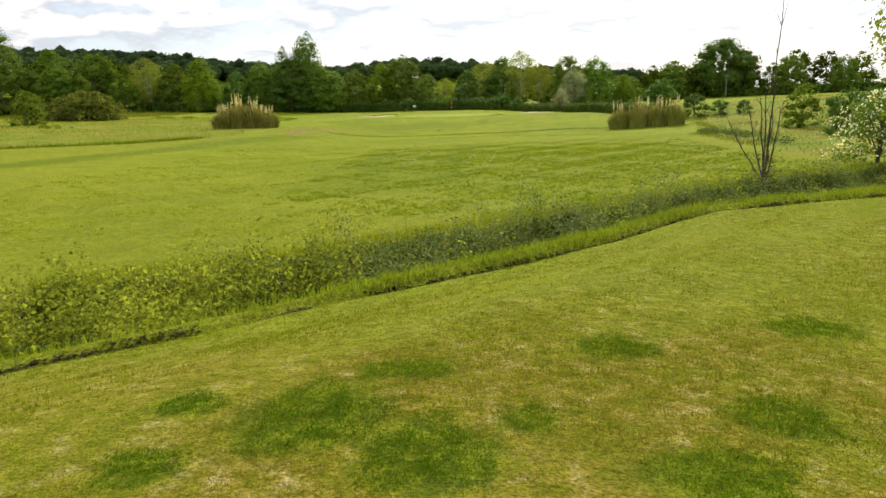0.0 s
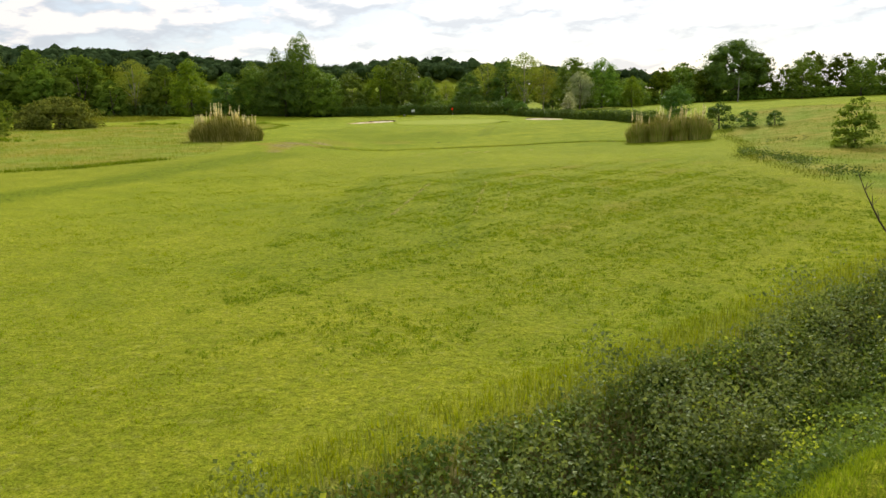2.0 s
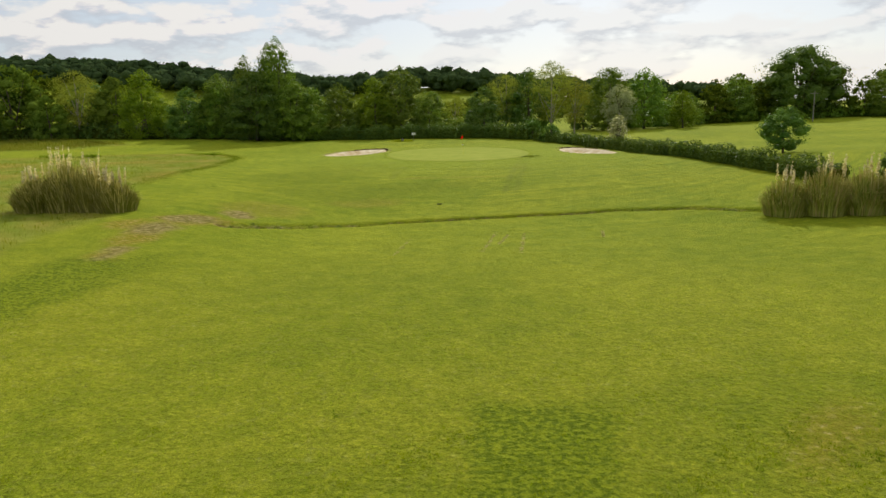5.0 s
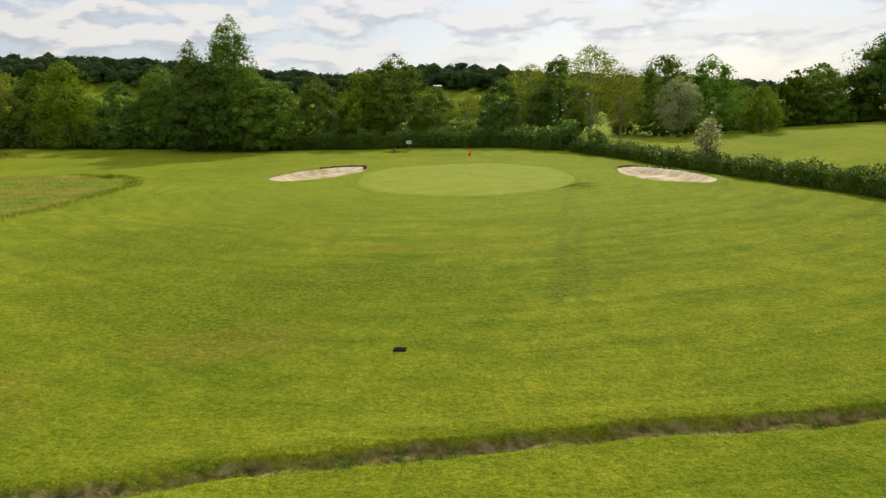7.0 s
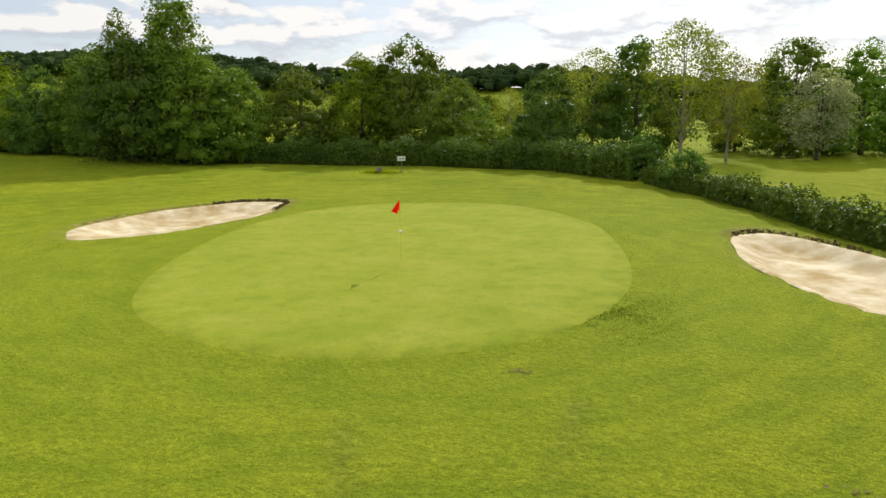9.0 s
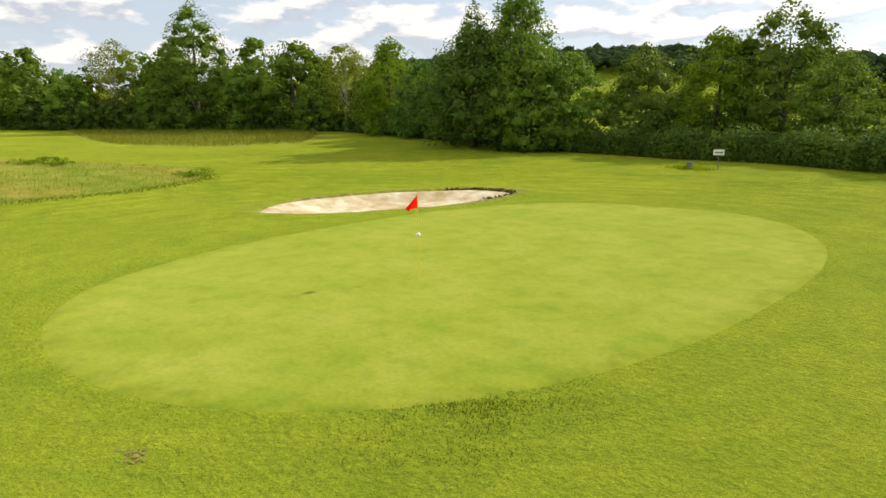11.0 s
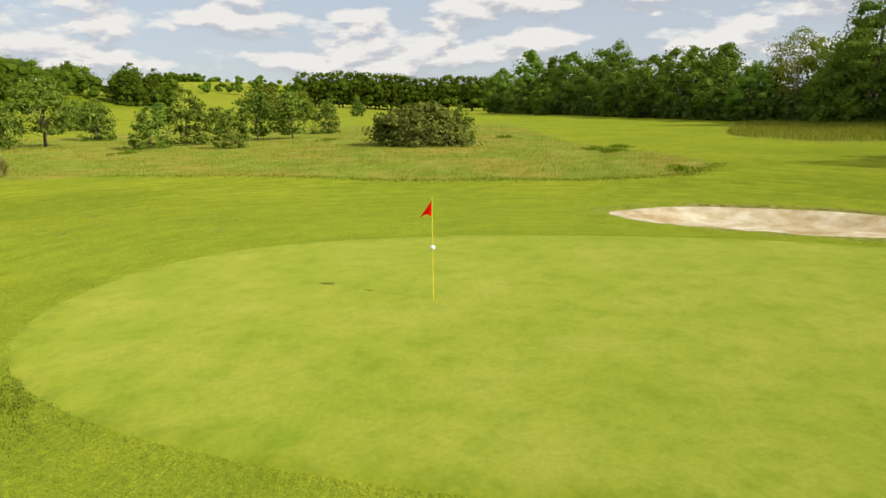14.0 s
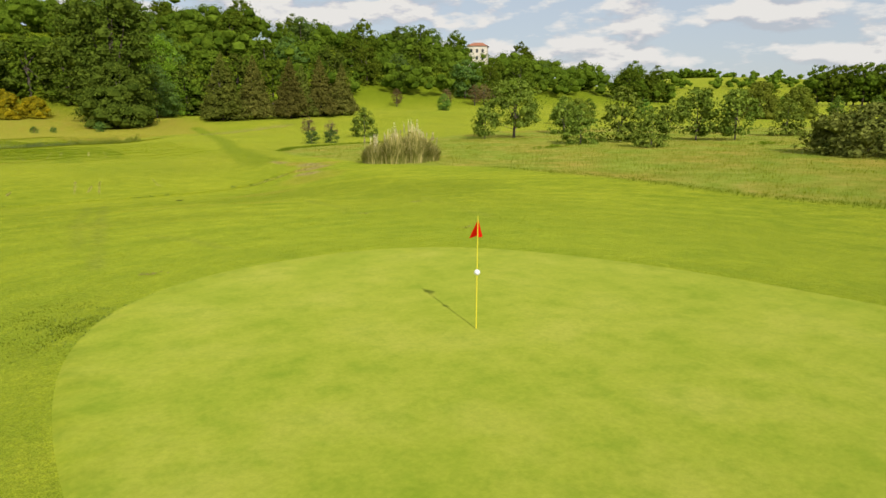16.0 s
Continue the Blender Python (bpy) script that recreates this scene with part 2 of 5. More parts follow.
def turf_material():
    """Mown grass with drier, worn, lush and long-grass stretches, chosen by the ground's zones."""
    m, nt, N, L = nodes("turf")
    out, p, tc, at = N("ShaderNodeOutputMaterial"), N("ShaderNodeBsdfPrincipled"), N("ShaderNodeTexCoord"), N("ShaderNodeAttribute")
    at.attribute_name = "zone"
    p.inputs["Diffuse Roughness"].default_value = 0.3
    p.inputs["Sheen Weight"].default_value, p.inputs["Sheen Roughness"].default_value = 0.16, 0.5
    p.inputs["Sheen Tint"].default_value = (0.93, 1.0, 0.12, 1)
    sep = N("ShaderNodeSeparateColor")
    L(at.outputs["Color"], sep.inputs[0])
    v = tc.outputs["Object"]
    fine, mid, broad = noise_node(nt, v, 17.0, 7, 0.65), noise_node(nt, v, 1.1, 6, 0.6), noise_node(nt, v, 0.11, 4, 0.55)
    c = ramp_node(nt, [(0.36, (0.140, 0.195, 0.010)), (0.5, (0.215, 0.260, 0.014)), (0.64, (0.295, 0.320, 0.024))])
    L(mid, c.inputs[0])
    d = ramp_node(nt, [(0.38, (0.165, 0.228, 0.011)), (0.62, (0.280, 0.310, 0.020))])
    L(broad, d.inputs[0])
    col = mix_node(nt, 0.5, c.outputs[0], d.outputs[0])
    speck = ramp_node(nt, [(0.38, (0.60, 0.65, 0.52)), (0.58, (1.25, 1.22, 1.12))])
    L(fine, speck.inputs[0])
    col = mix_node(nt, 0.8, col, speck.outputs[0], "MULTIPLY")
    # Tussock shading put into the colour: darker in the bump's hollows, brighter on top.
    tuft = ramp_node(nt, [(0.40, (0.72, 0.78, 0.62)), (0.52, (1.08, 1.07, 1.0)), (0.66, (1.22, 1.17, 1.1))])
    L(noise_node(nt, v, 6.5, 4, 0.6), tuft.inputs[0])
    col = mix_node(nt, 0.6, col, tuft.outputs[0], "MULTIPLY")
    # Dark gaps between the blades: shade put into the colour.
    blade = ramp_node(nt, [(0.40, (0.50, 0.56, 0.42)), (0.50, (1.0, 1.0, 1.0)), (0.60, (1.34, 1.28, 1.2))])
    L(noise_node(nt, v, 52.0, 4, 0.65), blade.inputs[0])
    col = mix_node(nt, 0.75, col, blade.outputs[0], "MULTIPLY")
    away_ = N("ShaderNodeVectorMath")
    away_.operation = "SUBTRACT"
    away_.inputs[1].default_value = (-1.0, 104.0, 0.0)
    L(v, away_.inputs[0])
    ax = N("ShaderNodeSeparateXYZ")
    L(away_.outputs[0], ax.inputs[0])
    flat, far, ang, swirl = N("ShaderNodeCombineXYZ"), N("ShaderNodeVectorMath"), N("ShaderNodeMath"), N("ShaderNodeCombineXYZ")
    L(ax.outputs[0], flat.inputs[0])
    L(ax.outputs[1], flat.inputs[1])
    far.operation = "LENGTH"
    L(flat.outputs[0], far.inputs[0])
    ang.operation = "ARCTAN2"
    L(ax.outputs[1], ang.inputs[0])
    L(ax.outputs[0], ang.inputs[1])
    turn = N("ShaderNodeMath")
    turn.operation = "MULTIPLY"
    turn.inputs[1].default_value = 3.0
    L(ang.outputs[0], turn.inputs[0])
    L(far.outputs[1], swirl.inputs[0])
    L(turn.outputs[0], swirl.inputs[1])
    wheel = ramp_node(nt, [(0.39, (0.58, 0.74, 0.52)), (0.5, (1, 1, 1)), (0.62, (1.28, 1.18, 1.15))])
    L(noise_node(nt, swirl.outputs[0], 1.5, 7, 0.7), wheel.inputs[0])
    ring = N("ShaderNodeMapRange")
    ring.inputs["From Min"].default_value, ring.inputs["From Max"].default_value = 55.0, 25.0
    ring.inputs["To Min"].default_value, ring.inputs["To Max"].default_value = 0.10, 0.70
    L(far.outputs[1], ring.inputs["Value"])
    col = mix_node(nt, ring.outputs[0], col, wheel.outputs[0], "MULTIPLY")
    dry = ramp_node(nt, [(0.40, (0.17, 0.165, 0.010)), (0.52, (0.265, 0.205, 0.024)), (0.60, (0.36, 0.27, 0.07)), (0.68, (0.56, 0.45, 0.22))])
    L(noise_node(nt, v, 5.5, 8, 0.68), dry.inputs[0])
    col = mix_node(nt, sep.outputs[1], col, mix_node(nt, 0.8, dry.outputs[0], blade.outputs[0], "MULTIPLY"))
    lush = mix_node(nt, 0.8, mix_node(nt, mid, (0.100, 0.150, 0.006), (0.170, 0.215, 0.010)), blade.outputs[0], "MULTIPLY")
    col = mix_node(nt, sep.outputs[2], col, lush)
    # Coarse clumps: green-yellow variation plus bright tops and shaded gaps put in colour.
    clump = ramp_node(nt, [(0.41, (0.40, 0.50, 0.36)), (0.50, (1.0, 1.0, 1.0)), (0.59, (1.65, 1.48, 1.3))])
    L(noise_node(nt, v, 8.0, 5, 0.62), clump.inputs[0])
    rougher = N("ShaderNodeMapRange")
    rougher.inputs["To Min"].default_value, rougher.inputs["To Max"].default_value = 0.12, 0.85
    L(sep.outputs[2], rougher.inputs["Value"])
    col = mix_node(nt, rougher.outputs[0], col, clump.outputs[0], "MULTIPLY")
    close = N("ShaderNodeMapRange")
    close.inputs["From Min"].default_value, close.inputs["From Max"].default_value = 24.0, 11.0
    close.inputs["To Min"].default_value, close.inputs["To Max"].default_value = 0.0, 0.45
    L(far.outputs[1], close.inputs["Value"])
    col = mix_node(nt, close.outputs[0], col, mix_node(nt, 0.7, (0.248, 0.318, 0.024), blade.outputs[0], "MULTIPLY"))
    hay = ramp_node(nt, [(0.3, (0.12, 0.155, 0.014)), (0.5, (0.21, 0.215, 0.028)), (0.7, (0.32, 0.280, 0.062))])
    L(noise_node(nt, v, 0.6, 6, 0.65), hay.inputs[0])
    stand = ramp_node(nt, [(0.40, (0.80, 1.04, 0.8)), (0.52, (1.0, 1.0, 1.0)), (0.64, (1.18, 0.96, 1.1))])
    L(noise_node(nt, v, 0.16, 4, 0.6), stand.inputs[0])
    col = mix_node(nt, sep.outputs[0], col, mix_node(nt, 1.0, hay.outputs[0], stand.outputs[0], "MULTIPLY"))
    earth = ramp_node(nt, [(0.36, (0.085, 0.060, 0.022)), (0.5, (0.22, 0.160, 0.070)), (0.64, (0.42, 0.32, 0.16))])
    L(noise_node(nt, v, 4.0, 6, 0.6), earth.inputs[0])
    col = mix_node(nt, at.outputs["Alpha"], col, earth.outputs[0])
    L(col, p.inputs["Base Color"])
    p.inputs["Roughness"].default_value, p.inputs["Specular IOR Level"].default_value = 0.9, 0.02
    b1, b2 = N("ShaderNodeBump"), N("ShaderNodeBump")
    b1.inputs["Strength"].default_value, b1.inputs["Distance"].default_value = 0.9, 0.055
    b2.inputs["Strength"].default_value, b2.inputs["Distance"].default_value = 0.5, 0.12
    L(noise_node(nt, v, 14.0, 6, 0.7), b1.inputs["Height"])
    L(mid, b2.inputs["Height"])
    L(b2.outputs[0], b1.inputs["Normal"])
    b3 = N("ShaderNodeBump")
    b3.inputs["Strength"].default_value, b3.inputs["Distance"].default_value = 0.75, 0.09
    L(noise_node(nt, v, 6.5, 4, 0.6), b3.inputs["Height"])
    L(b1.outputs[0], b3.inputs["Normal"])
    L(b3.outputs[0], p.inputs["Normal"])
    L(p.outputs[0], out.inputs[0])
    return m


def green_material():
    m, nt, N, L = nodes("putting_turf")
    out, p, tc = N("ShaderNodeOutputMaterial"), N("ShaderNodeBsdfPrincipled"), N("ShaderNodeTexCoord")
    v = tc.outputs["Object"]
    p.inputs["Diffuse Roughness"].default_value = 0.3
    p.inputs["Sheen Weight"].default_value, p.inputs["Sheen Roughness"].default_value = 0.16, 0.5
    p.inputs["Sheen Tint"].default_value = (1.0, 0.98, 0.2, 1)
    c = ramp_node(nt, [(0.32, (0.218, 0.280, 0.020)), (0.5, (0.262, 0.306, 0.028)), (0.66, (0.305, 0.328, 0.042))])
    L(noise_node(nt, v, 0.45, 7, 0.6), c.inputs[0])
    s = ramp_node(nt, [(0.35, (0.82, 0.86, 0.75)), (0.65, (1.1, 1.08, 1.1))])
    L(noise_node(nt, v, 12.0, 6, 0.7), s.inputs[0])
    at = N("ShaderNodeAttribute")
    at.attribute_name = "rim"
    blend, ragged = N("ShaderNodeMapRange"), N("ShaderNodeMath")
    ragged.operation = "MULTIPLY_ADD"
    ragged.inputs[1].default_value, ragged.inputs[2].default_value = 0.26, -0.13
    L(noise_node(nt, v, 1.3, 5, 0.65), ragged.inputs[0])
    push = N("ShaderNodeMath")
    L(at.outputs["Fac"], push.inputs[0])
    L(ragged.outputs[0], push.inputs[1])
    L(push.outputs[0], blend.inputs["Value"])
    blend.inputs["From Min"].default_value, blend.inputs["From Max"].default_value = 0.90, 1.03
    collar_c = ramp_node(nt, [(0.38, (0.150, 0.208, 0.010)), (0.62, (0.275, 0.310, 0.020))])
    L(noise_node(nt, v, 1.1, 6, 0.6), collar_c.inputs[0])
    patchy = ramp_node(nt, [(0.36, (0.78, 0.88, 0.72)), (0.50, (1.0, 1.0, 1.0)), (0.64, (1.12, 1.06, 1.2))])
    L(noise_node(nt, v, 1.6, 8, 0.68), patchy.inputs[0])
    base = mix_node(nt, 0.8, mix_node(nt, blend.outputs[0], c.outputs[0], collar_c.outputs[0]), patchy.outputs[0], "MULTIPLY")
    L(mix_node(nt, 0.7, base, s.outputs[0], "MULTIPLY"), p.inputs["Base Color"])
    p.inputs["Roughness"].default_value, p.inputs["Specular IOR Level"].default_value = 0.9, 0.02
    b = N("ShaderNodeBump")
    b.inputs["Strength"].default_value, b.inputs["Distance"].default_value = 0.35, 0.015
    L(noise_node(nt, v, 30.0, 5, 0.7), b.inputs["Height"])
    L(b.outputs[0], p.inputs["Normal"])
    L(p.outputs[0], out.inputs[0])
    return m


TURF, PUTTING = turf_material(), green_material()
SAND = plain_material("bunker_sand", (0.40, 0.28, 0.12), (0.72, 0.64, 0.46), 1.3, 0.95, 0.6, bump_scale=18)
BARK = plain_material("bark", (0.07, 0.055, 0.04), (0.16, 0.13, 0.10), 6.0, 0.9, 0.8)
PALE_BARK = plain_material("pale_bark", (0.22, 0.19, 0.15), (0.40, 0.36, 0.30), 6.0, 0.85, 0.6)
LEAF_MID = leaf_material("leaf_mid_green", (0.072, 0.142, 0.016), (0.245, 0.345, 0.045), 0.29, shine=0.08)
LEAF_WOOD = leaf_material("leaf_woodland", (0.038, 0.068, 0.006), (0.160, 0.215, 0.018), 0.22)
LEAF_DEEP = leaf_material("leaf_deep_green", (0.036, 0.060, 0.008), (0.140, 0.180, 0.022), 0.20)
# Bluer than the other leaves: distance haze put into the leaf colour.
LEAF_RIDGE_HAZED = leaf_material("leaf_ridge_hazed", (0.030, 0.058, 0.022), (0.095, 0.140, 0.052), 0.20)
LEAF_BROOM = leaf_material("leaf_broom", (0.10, 0.115, 0.012), (0.50, 0.38, 0.012), 0.30)
LEAF_DARK = leaf_material("leaf_dark_green", (0.048, 0.104, 0.018), (0.175, 0.262, 0.045), 0.26, shine=0.08)
LEAF_BRIGHT = leaf_material("leaf_bright_green", (0.095, 0.190, 0.010), (0.280, 0.400, 0.030), 0.36, shine=0.06)
LEAF_PALE = leaf_material("leaf_pale_green", (0.125, 0.160, 0.026), (0.300, 0.330, 0.070), 0.45)
LEAF_SILVER = leaf_material("leaf_silver_green", (0.20, 0.25, 0.12), (0.50, 0.53, 0.38), 0.42)
LEAF_BROWN = leaf_material("leaf_brown_green", (0.12, 0.092, 0.036), (0.27, 0.200, 0.080), 0.25)
LEAF_STRAW = leaf_material("leaf_straw", (0.17, 0.15, 0.055), (0.36, 0.30, 0.12), 0.25)
LEAF_EDGE = leaf_material("leaf_rough_edge", (0.075, 0.125, 0.008), (0.210, 0.265, 0.018), 0.35)
LEAF_YELLOW = leaf_material("leaf_yellow_green", (0.090, 0.125, 0.014), (0.260, 0.280, 0.036), 0.35)
CONIFER = leaf_material("conifer_needles", (0.055, 0.078, 0.011), (0.190, 0.205, 0.034), 0.25, 0.6)
CONIFER_BROWN = leaf_material("conifer_needles_brown", (0.072, 0.080, 0.014), (0.215, 0.200, 0.042), 0.25, 0.6)
GRASS_BLADE = leaf_material("grass_blade", (0.150, 0.220, 0.006), (0.32, 0.370, 0.014), 0.45)
HAY_BLADE = leaf_material("long_grass_blade", (0.160, 0.200, 0.016), (0.350, 0.345, 0.062), 0.25)
PAMPAS_BLADE = leaf_material("pampas_blade", (0.11, 0.15, 0.018), (0.52, 0.50, 0.13), 0.01)
PAMPAS_STRAW = leaf_material("pampas_straw", (0.42, 0.37, 0.10), (0.70, 0.60, 0.24), 0.04)
# Dark colour that stands for the shade deep inside the pampas clumps.
PAMPAS_SHADE = plain_material("pampas_inner_shade", (0.07, 0.07, 0.025), (0.20, 0.18, 0.075), 9.0, 0.95, 0.6)
PLUME = leaf_material("pampas_plume", (0.52, 0.48, 0.34), (0.80, 0.75, 0.60), 0.35)
LEAF_YOUNG = leaf_material("leaf_young_tree", (0.045, 0.085, 0.008), (0.300, 0.370, 0.055), 0.26)


# ---- building blocks ----
def mesh_from(name, verts, faces, material, smooth=False):
    me = bpy.data.meshes.new(name)
    me.from_pydata(np.asarray(verts, float).tolist(), [], faces if isinstance(faces, list) else faces.tolist())
    me.materials.append(material)
    if smooth:
        me.shade_smooth()
    return me


def part(name, me, parent, label=""):
    ob = new(name, me)
    ob.parent = parent
    return tagged(ob, label)


def thing(name, label, category, group="", kind="", at=(0, 0, 0)):
    ob = new(name)
    ob.empty_display_size = 0.3
    ob.location = at
    return tagged(ob, label, category, group, kind)


def unit(rng, n):
    v = rng.normal(size=(n, 3))
    return v / np.linalg.norm(v, axis=1)[:, None]


def cards(rng, centres, sizes, outward=None, droop=0.0, face=0.75):
    """Small folded leaf sprays: two triangles each, bent along the middle, most of them facing outward."""
    n = len(centres)
    c = unit(rng, n) * 0.8
    if outward is not None:
        c = c + face * outward
    c[:, 2] += 0.25
    c /= np.linalg.norm(c, axis=1)[:, None] + 1e-9
    a = np.cross(c, unit(rng, n))
    a[:, 2] -= droop
    a /= np.linalg.norm(a, axis=1)[:, None] + 1e-9
    b = np.cross(c, a)
    s = np.asarray(sizes)[:, None]
    w = s * rng.uniform(0.28, 0.5, (n, 1))
    tip, tail = centres + a * s * 0.55, centres - a * s * 0.55
    l, r = centres + b * w + c * w * 0.35, centres - b * w + c * w * 0.35
    v = np.stack([tail, l, tip, r], 1).reshape(-1, 3)
    k = np.arange(n)[:, None] * 4
    f = np.concatenate([k + [0, 1, 2], k + [0, 2, 3]], 1).reshape(-1, 3)
    return v, f


def tube(points, radii, sides=7):
    """A tapered limb along a line of points."""
    v, f = [], []
    for i, (p, r) in enumerate(zip(points, radii)):
        for k in range(sides):
            q = 2 * math.pi * k / sides
            v.append((p[0] + r * math.cos(q), p[1] + r * math.sin(q), p[2] + 0.15 * r * math.sin(3 * q)))
    for i in range(len(points) - 1):
        for k in range(sides):
            f.append((i * sides + k, i * sides + (k + 1) % sides, (i + 1) * sides + (k + 1) % sides, (i + 1) * sides + k))
    return v, f


def join(pieces):
    vs, fs, n = [], [], 0
    for v, f in pieces:
        vs.extend(map(tuple, v))
        fs.extend(tuple(int(i) + n for i in q) for q in f)
        n += len(v)
    return vs, fs


def envelope(shape, u):
    """How wide a crown is, from 0 to 1, at the height u from its base (0) to its top (1)."""
    u = np.asarray(u, float)
    if shape == "round":
        return np.sin(np.pi * np.minimum(1, 0.12 + 0.86 * u)) ** 0.6
    if shape == "oak":
        return np.sin(np.pi * np.minimum(1, 0.2 + 0.78 * u)) ** 0.45
    if shape == "cone":
        return (1 - u) ** 0.85
    if shape == "vase":
        return np.minimum(1, 0.35 + 0.9 * u) * (1 - u ** 5)
    if shape == "spire":
        return np.minimum(1, 0.7 + 1.2 * u) * (1 - u) ** 0.55
    if shape == "bell":
        return np.minimum(1, 0.75 + 1.2 * u) * (1 - u ** 2.2) ** 0.7
    return np.sqrt(np.maximum(0, 1 - u * u))


def crown_clumps(rng, h, base, width, shape, count, spread=1.0):
    """Middles and radii of the leaf masses of a crown."""
    c, r = [], []
    while len(c) < count:
        u = rng.uniform(0, 1)
        env = float(envelope(shape, u))
        if rng.uniform(0, 1) > 0.15 + env:
            continue
        q, d = rng.uniform(0, 2 * math.pi), math.sqrt(rng.uniform(0.25, 1))
        rad = width / 2 * env * d * 0.84
        c.append((rad * math.cos(q) * spread, rad * math.sin(q), base + (h - base) * u * 0.95))
        r.append(width * rng.uniform(0.08, 0.16) * ((0.12 + 0.85 * env) if shape == "cone" else (0.6 + 0.5 * env)))
    return np.array(c), np.array(r)


def crown_fill(rng, h, base, width, shape, leaves, size, spread=1.0, droop=0.0):
    """Thinner foliage all through the crown, between its masses."""
    u = rng.uniform(0, 1, 6 * leaves)
    env = envelope(shape, u)
    u = u[rng.uniform(0, 1, len(u)) < env + 0.05][:leaves]
    n = len(u)
    q = rng.uniform(0, 2 * math.pi, n)
    lump = 1 + 0.22 * np.sin(3 * q + 9 * u) + 0.18 * np.sin(5 * q - 14 * u + 1)
    rad = width / 2 * envelope(shape, u) * np.sqrt(rng.uniform(0.3, 1, n)) * 0.92 * lump
    pos = np.column_stack([rad * np.cos(q) * spread, rad * np.sin(q), base + (h - base) * u])
    out = np.column_stack([np.cos(q), np.sin(q), 0.6 * np.ones(n)])
    return cards(rng, pos, size * rng.uniform(0.5, 1.2, n), out / 1.17, droop)


BALL = []


def masses(rng, c, r, flat=0.75, rough=0.16):
    """Lumpy inner masses of foliage, one to each clump, that close the crown to the light."""
    if not BALL:
        bm = bmesh.new()
        bmesh.ops.create_icosphere(bm, subdivisions=1, radius=1.0)
        BALL.append((np.array([v.co[:] for v in bm.verts]), np.array([[v.index for v in q.verts] for q in bm.faces])))
        bm.free()
    bv, bf = BALL[0]
    n, m = len(c), len(bv)
    v = bv[None] * (1 + rough * rng.normal(size=(n, m, 1))) * r[:, None, None] * np.array([1, 1, flat]) + c[:, None]
    f = bf[None] + (np.arange(n) * m)[:, None, None]
    return v.reshape(-1, 3), f.reshape(-1, 3)


def crown_cards(rng, c, r, leaves, size, droop=0.0, flat=0.75, face=0.75):
    pick = rng.choice(len(c), leaves, p=r ** 2 / (r ** 2).sum())
    d = unit(rng, leaves)
    d[:, 2] = np.where(d[:, 2] < -0.35, -d[:, 2] * 0.6, d[:, 2])
    shell = rng.uniform(0.25, 1.0, (leaves, 1)) ** 0.45
    pos = c[pick] + d * shell * r[pick][:, None] * np.array([1, 1, flat])
    return cards(rng, pos, size * rng.uniform(0.55, 1.35, leaves), d, droop, face)


def make_tree(name, label, seed, h, base, width, shape, clumps, leaves, size, leaf, bark=BARK, trunk=0.02, fork=5, droop=0.0, spread=1.0, category="tree", stems=1, fill=0.42, solid=0.0, face=0.9):
    """A tree: tapered trunk with limbs, and a crown of many small leaf sprays."""
    rng = np.random.default_rng(seed)
    t = thing(name, label, category)
    c, r = crown_clumps(rng, h, base, width, shape, clumps, spread)
    v, f = crown_cards(rng, c, r, int(leaves * (1 - fill)), size, droop, face=face)
    if solid:
        v2, f2 = masses(rng, c, r * solid)
        v, f = np.concatenate([v, v2]), np.concatenate([f, f2 + len(v)])
    if fill:
        v2, f2 = crown_fill(rng, h, base, width, shape, int(leaves * fill), size, spread, droop)
        v, f = np.concatenate([v, v2]), np.concatenate([f, f2 + len(v)])
    v[:, 2] = np.maximum(v[:, 2], 0.02)
    part("crown", mesh_from("crown", v, f, leaf), t)
    limbs = []
    top = base + (h - base) * 0.75
    for s in range(stems):
        lean = rng.uniform(-0.04, 0.04, 2) * h + (rng.uniform(-0.1, 0.1, 2) * width if stems > 1 else 0)
        zs = np.linspace(-0.15, top, 6)
        pts = [(lean[0] * (z / top) ** 1.3, lean[1] * (z / top) ** 1.3, z) for z in np.maximum(zs, 0)]
        pts[0] = (0, 0, -0.2)
        limbs.append(tube(pts, [h * trunk * (1.35 - 1.15 * i / 5) for i in range(6)]))
        for k in rng.choice(len(c), min(fork, len(c)), replace=False):
            start = np.array(pts[int(rng.integers(1, 4))])
            end = c[k]
            mid = (start + end) / 2 + np.array([0, 0, 0.06 * h * rng.uniform(-0.3, 1)])
            limbs.append(tube([start, mid, end], [h * trunk * 0.55, h * trunk * 0.35, h * trunk * 0.12], 5))
    part("trunk", mesh_from("trunk", *join(limbs), bark, True), t)
    return t


def put(ob, x, y, scale=1.0, turn=0.0, tall=1.0, label="", group="", sink=0.05):
    m = Matrix.Translation((x, y, ground_at(x, y) - sink)) @ Matrix.Rotation(radians(turn), 4, "Z") @ Matrix.Diagonal((scale, scale, scale * tall, 1))
    made = copy_thing(ob, m)
    return tagged(made, label, group=group)


def away(kinds):
    """Remove the patterns that the copies were taken from."""
    for t in kinds:
        for o in (*t.children_recursive, t):
            bpy.data.objects.remove(o)


# ---- ground ----
LUSH = [(3.67, 4.02, 0.27, 0.20), (1.77, 2.95, 0.38, 0.42), (2.43, 2.5, 0.33, 0.36), (3.85, 2.3, 0.34, 0.28), (0.96, 3.13, 0.20, 0.16), (2.97, 2.86, 0.16, 0.16), (4.37, 2.95, 0.28, 0.27), (2.22, 3.6, 0.30, 0.18), (0.98, 2.4, 0.22, 0.2), (5.3, 4.6, 0.35, 0.26)]
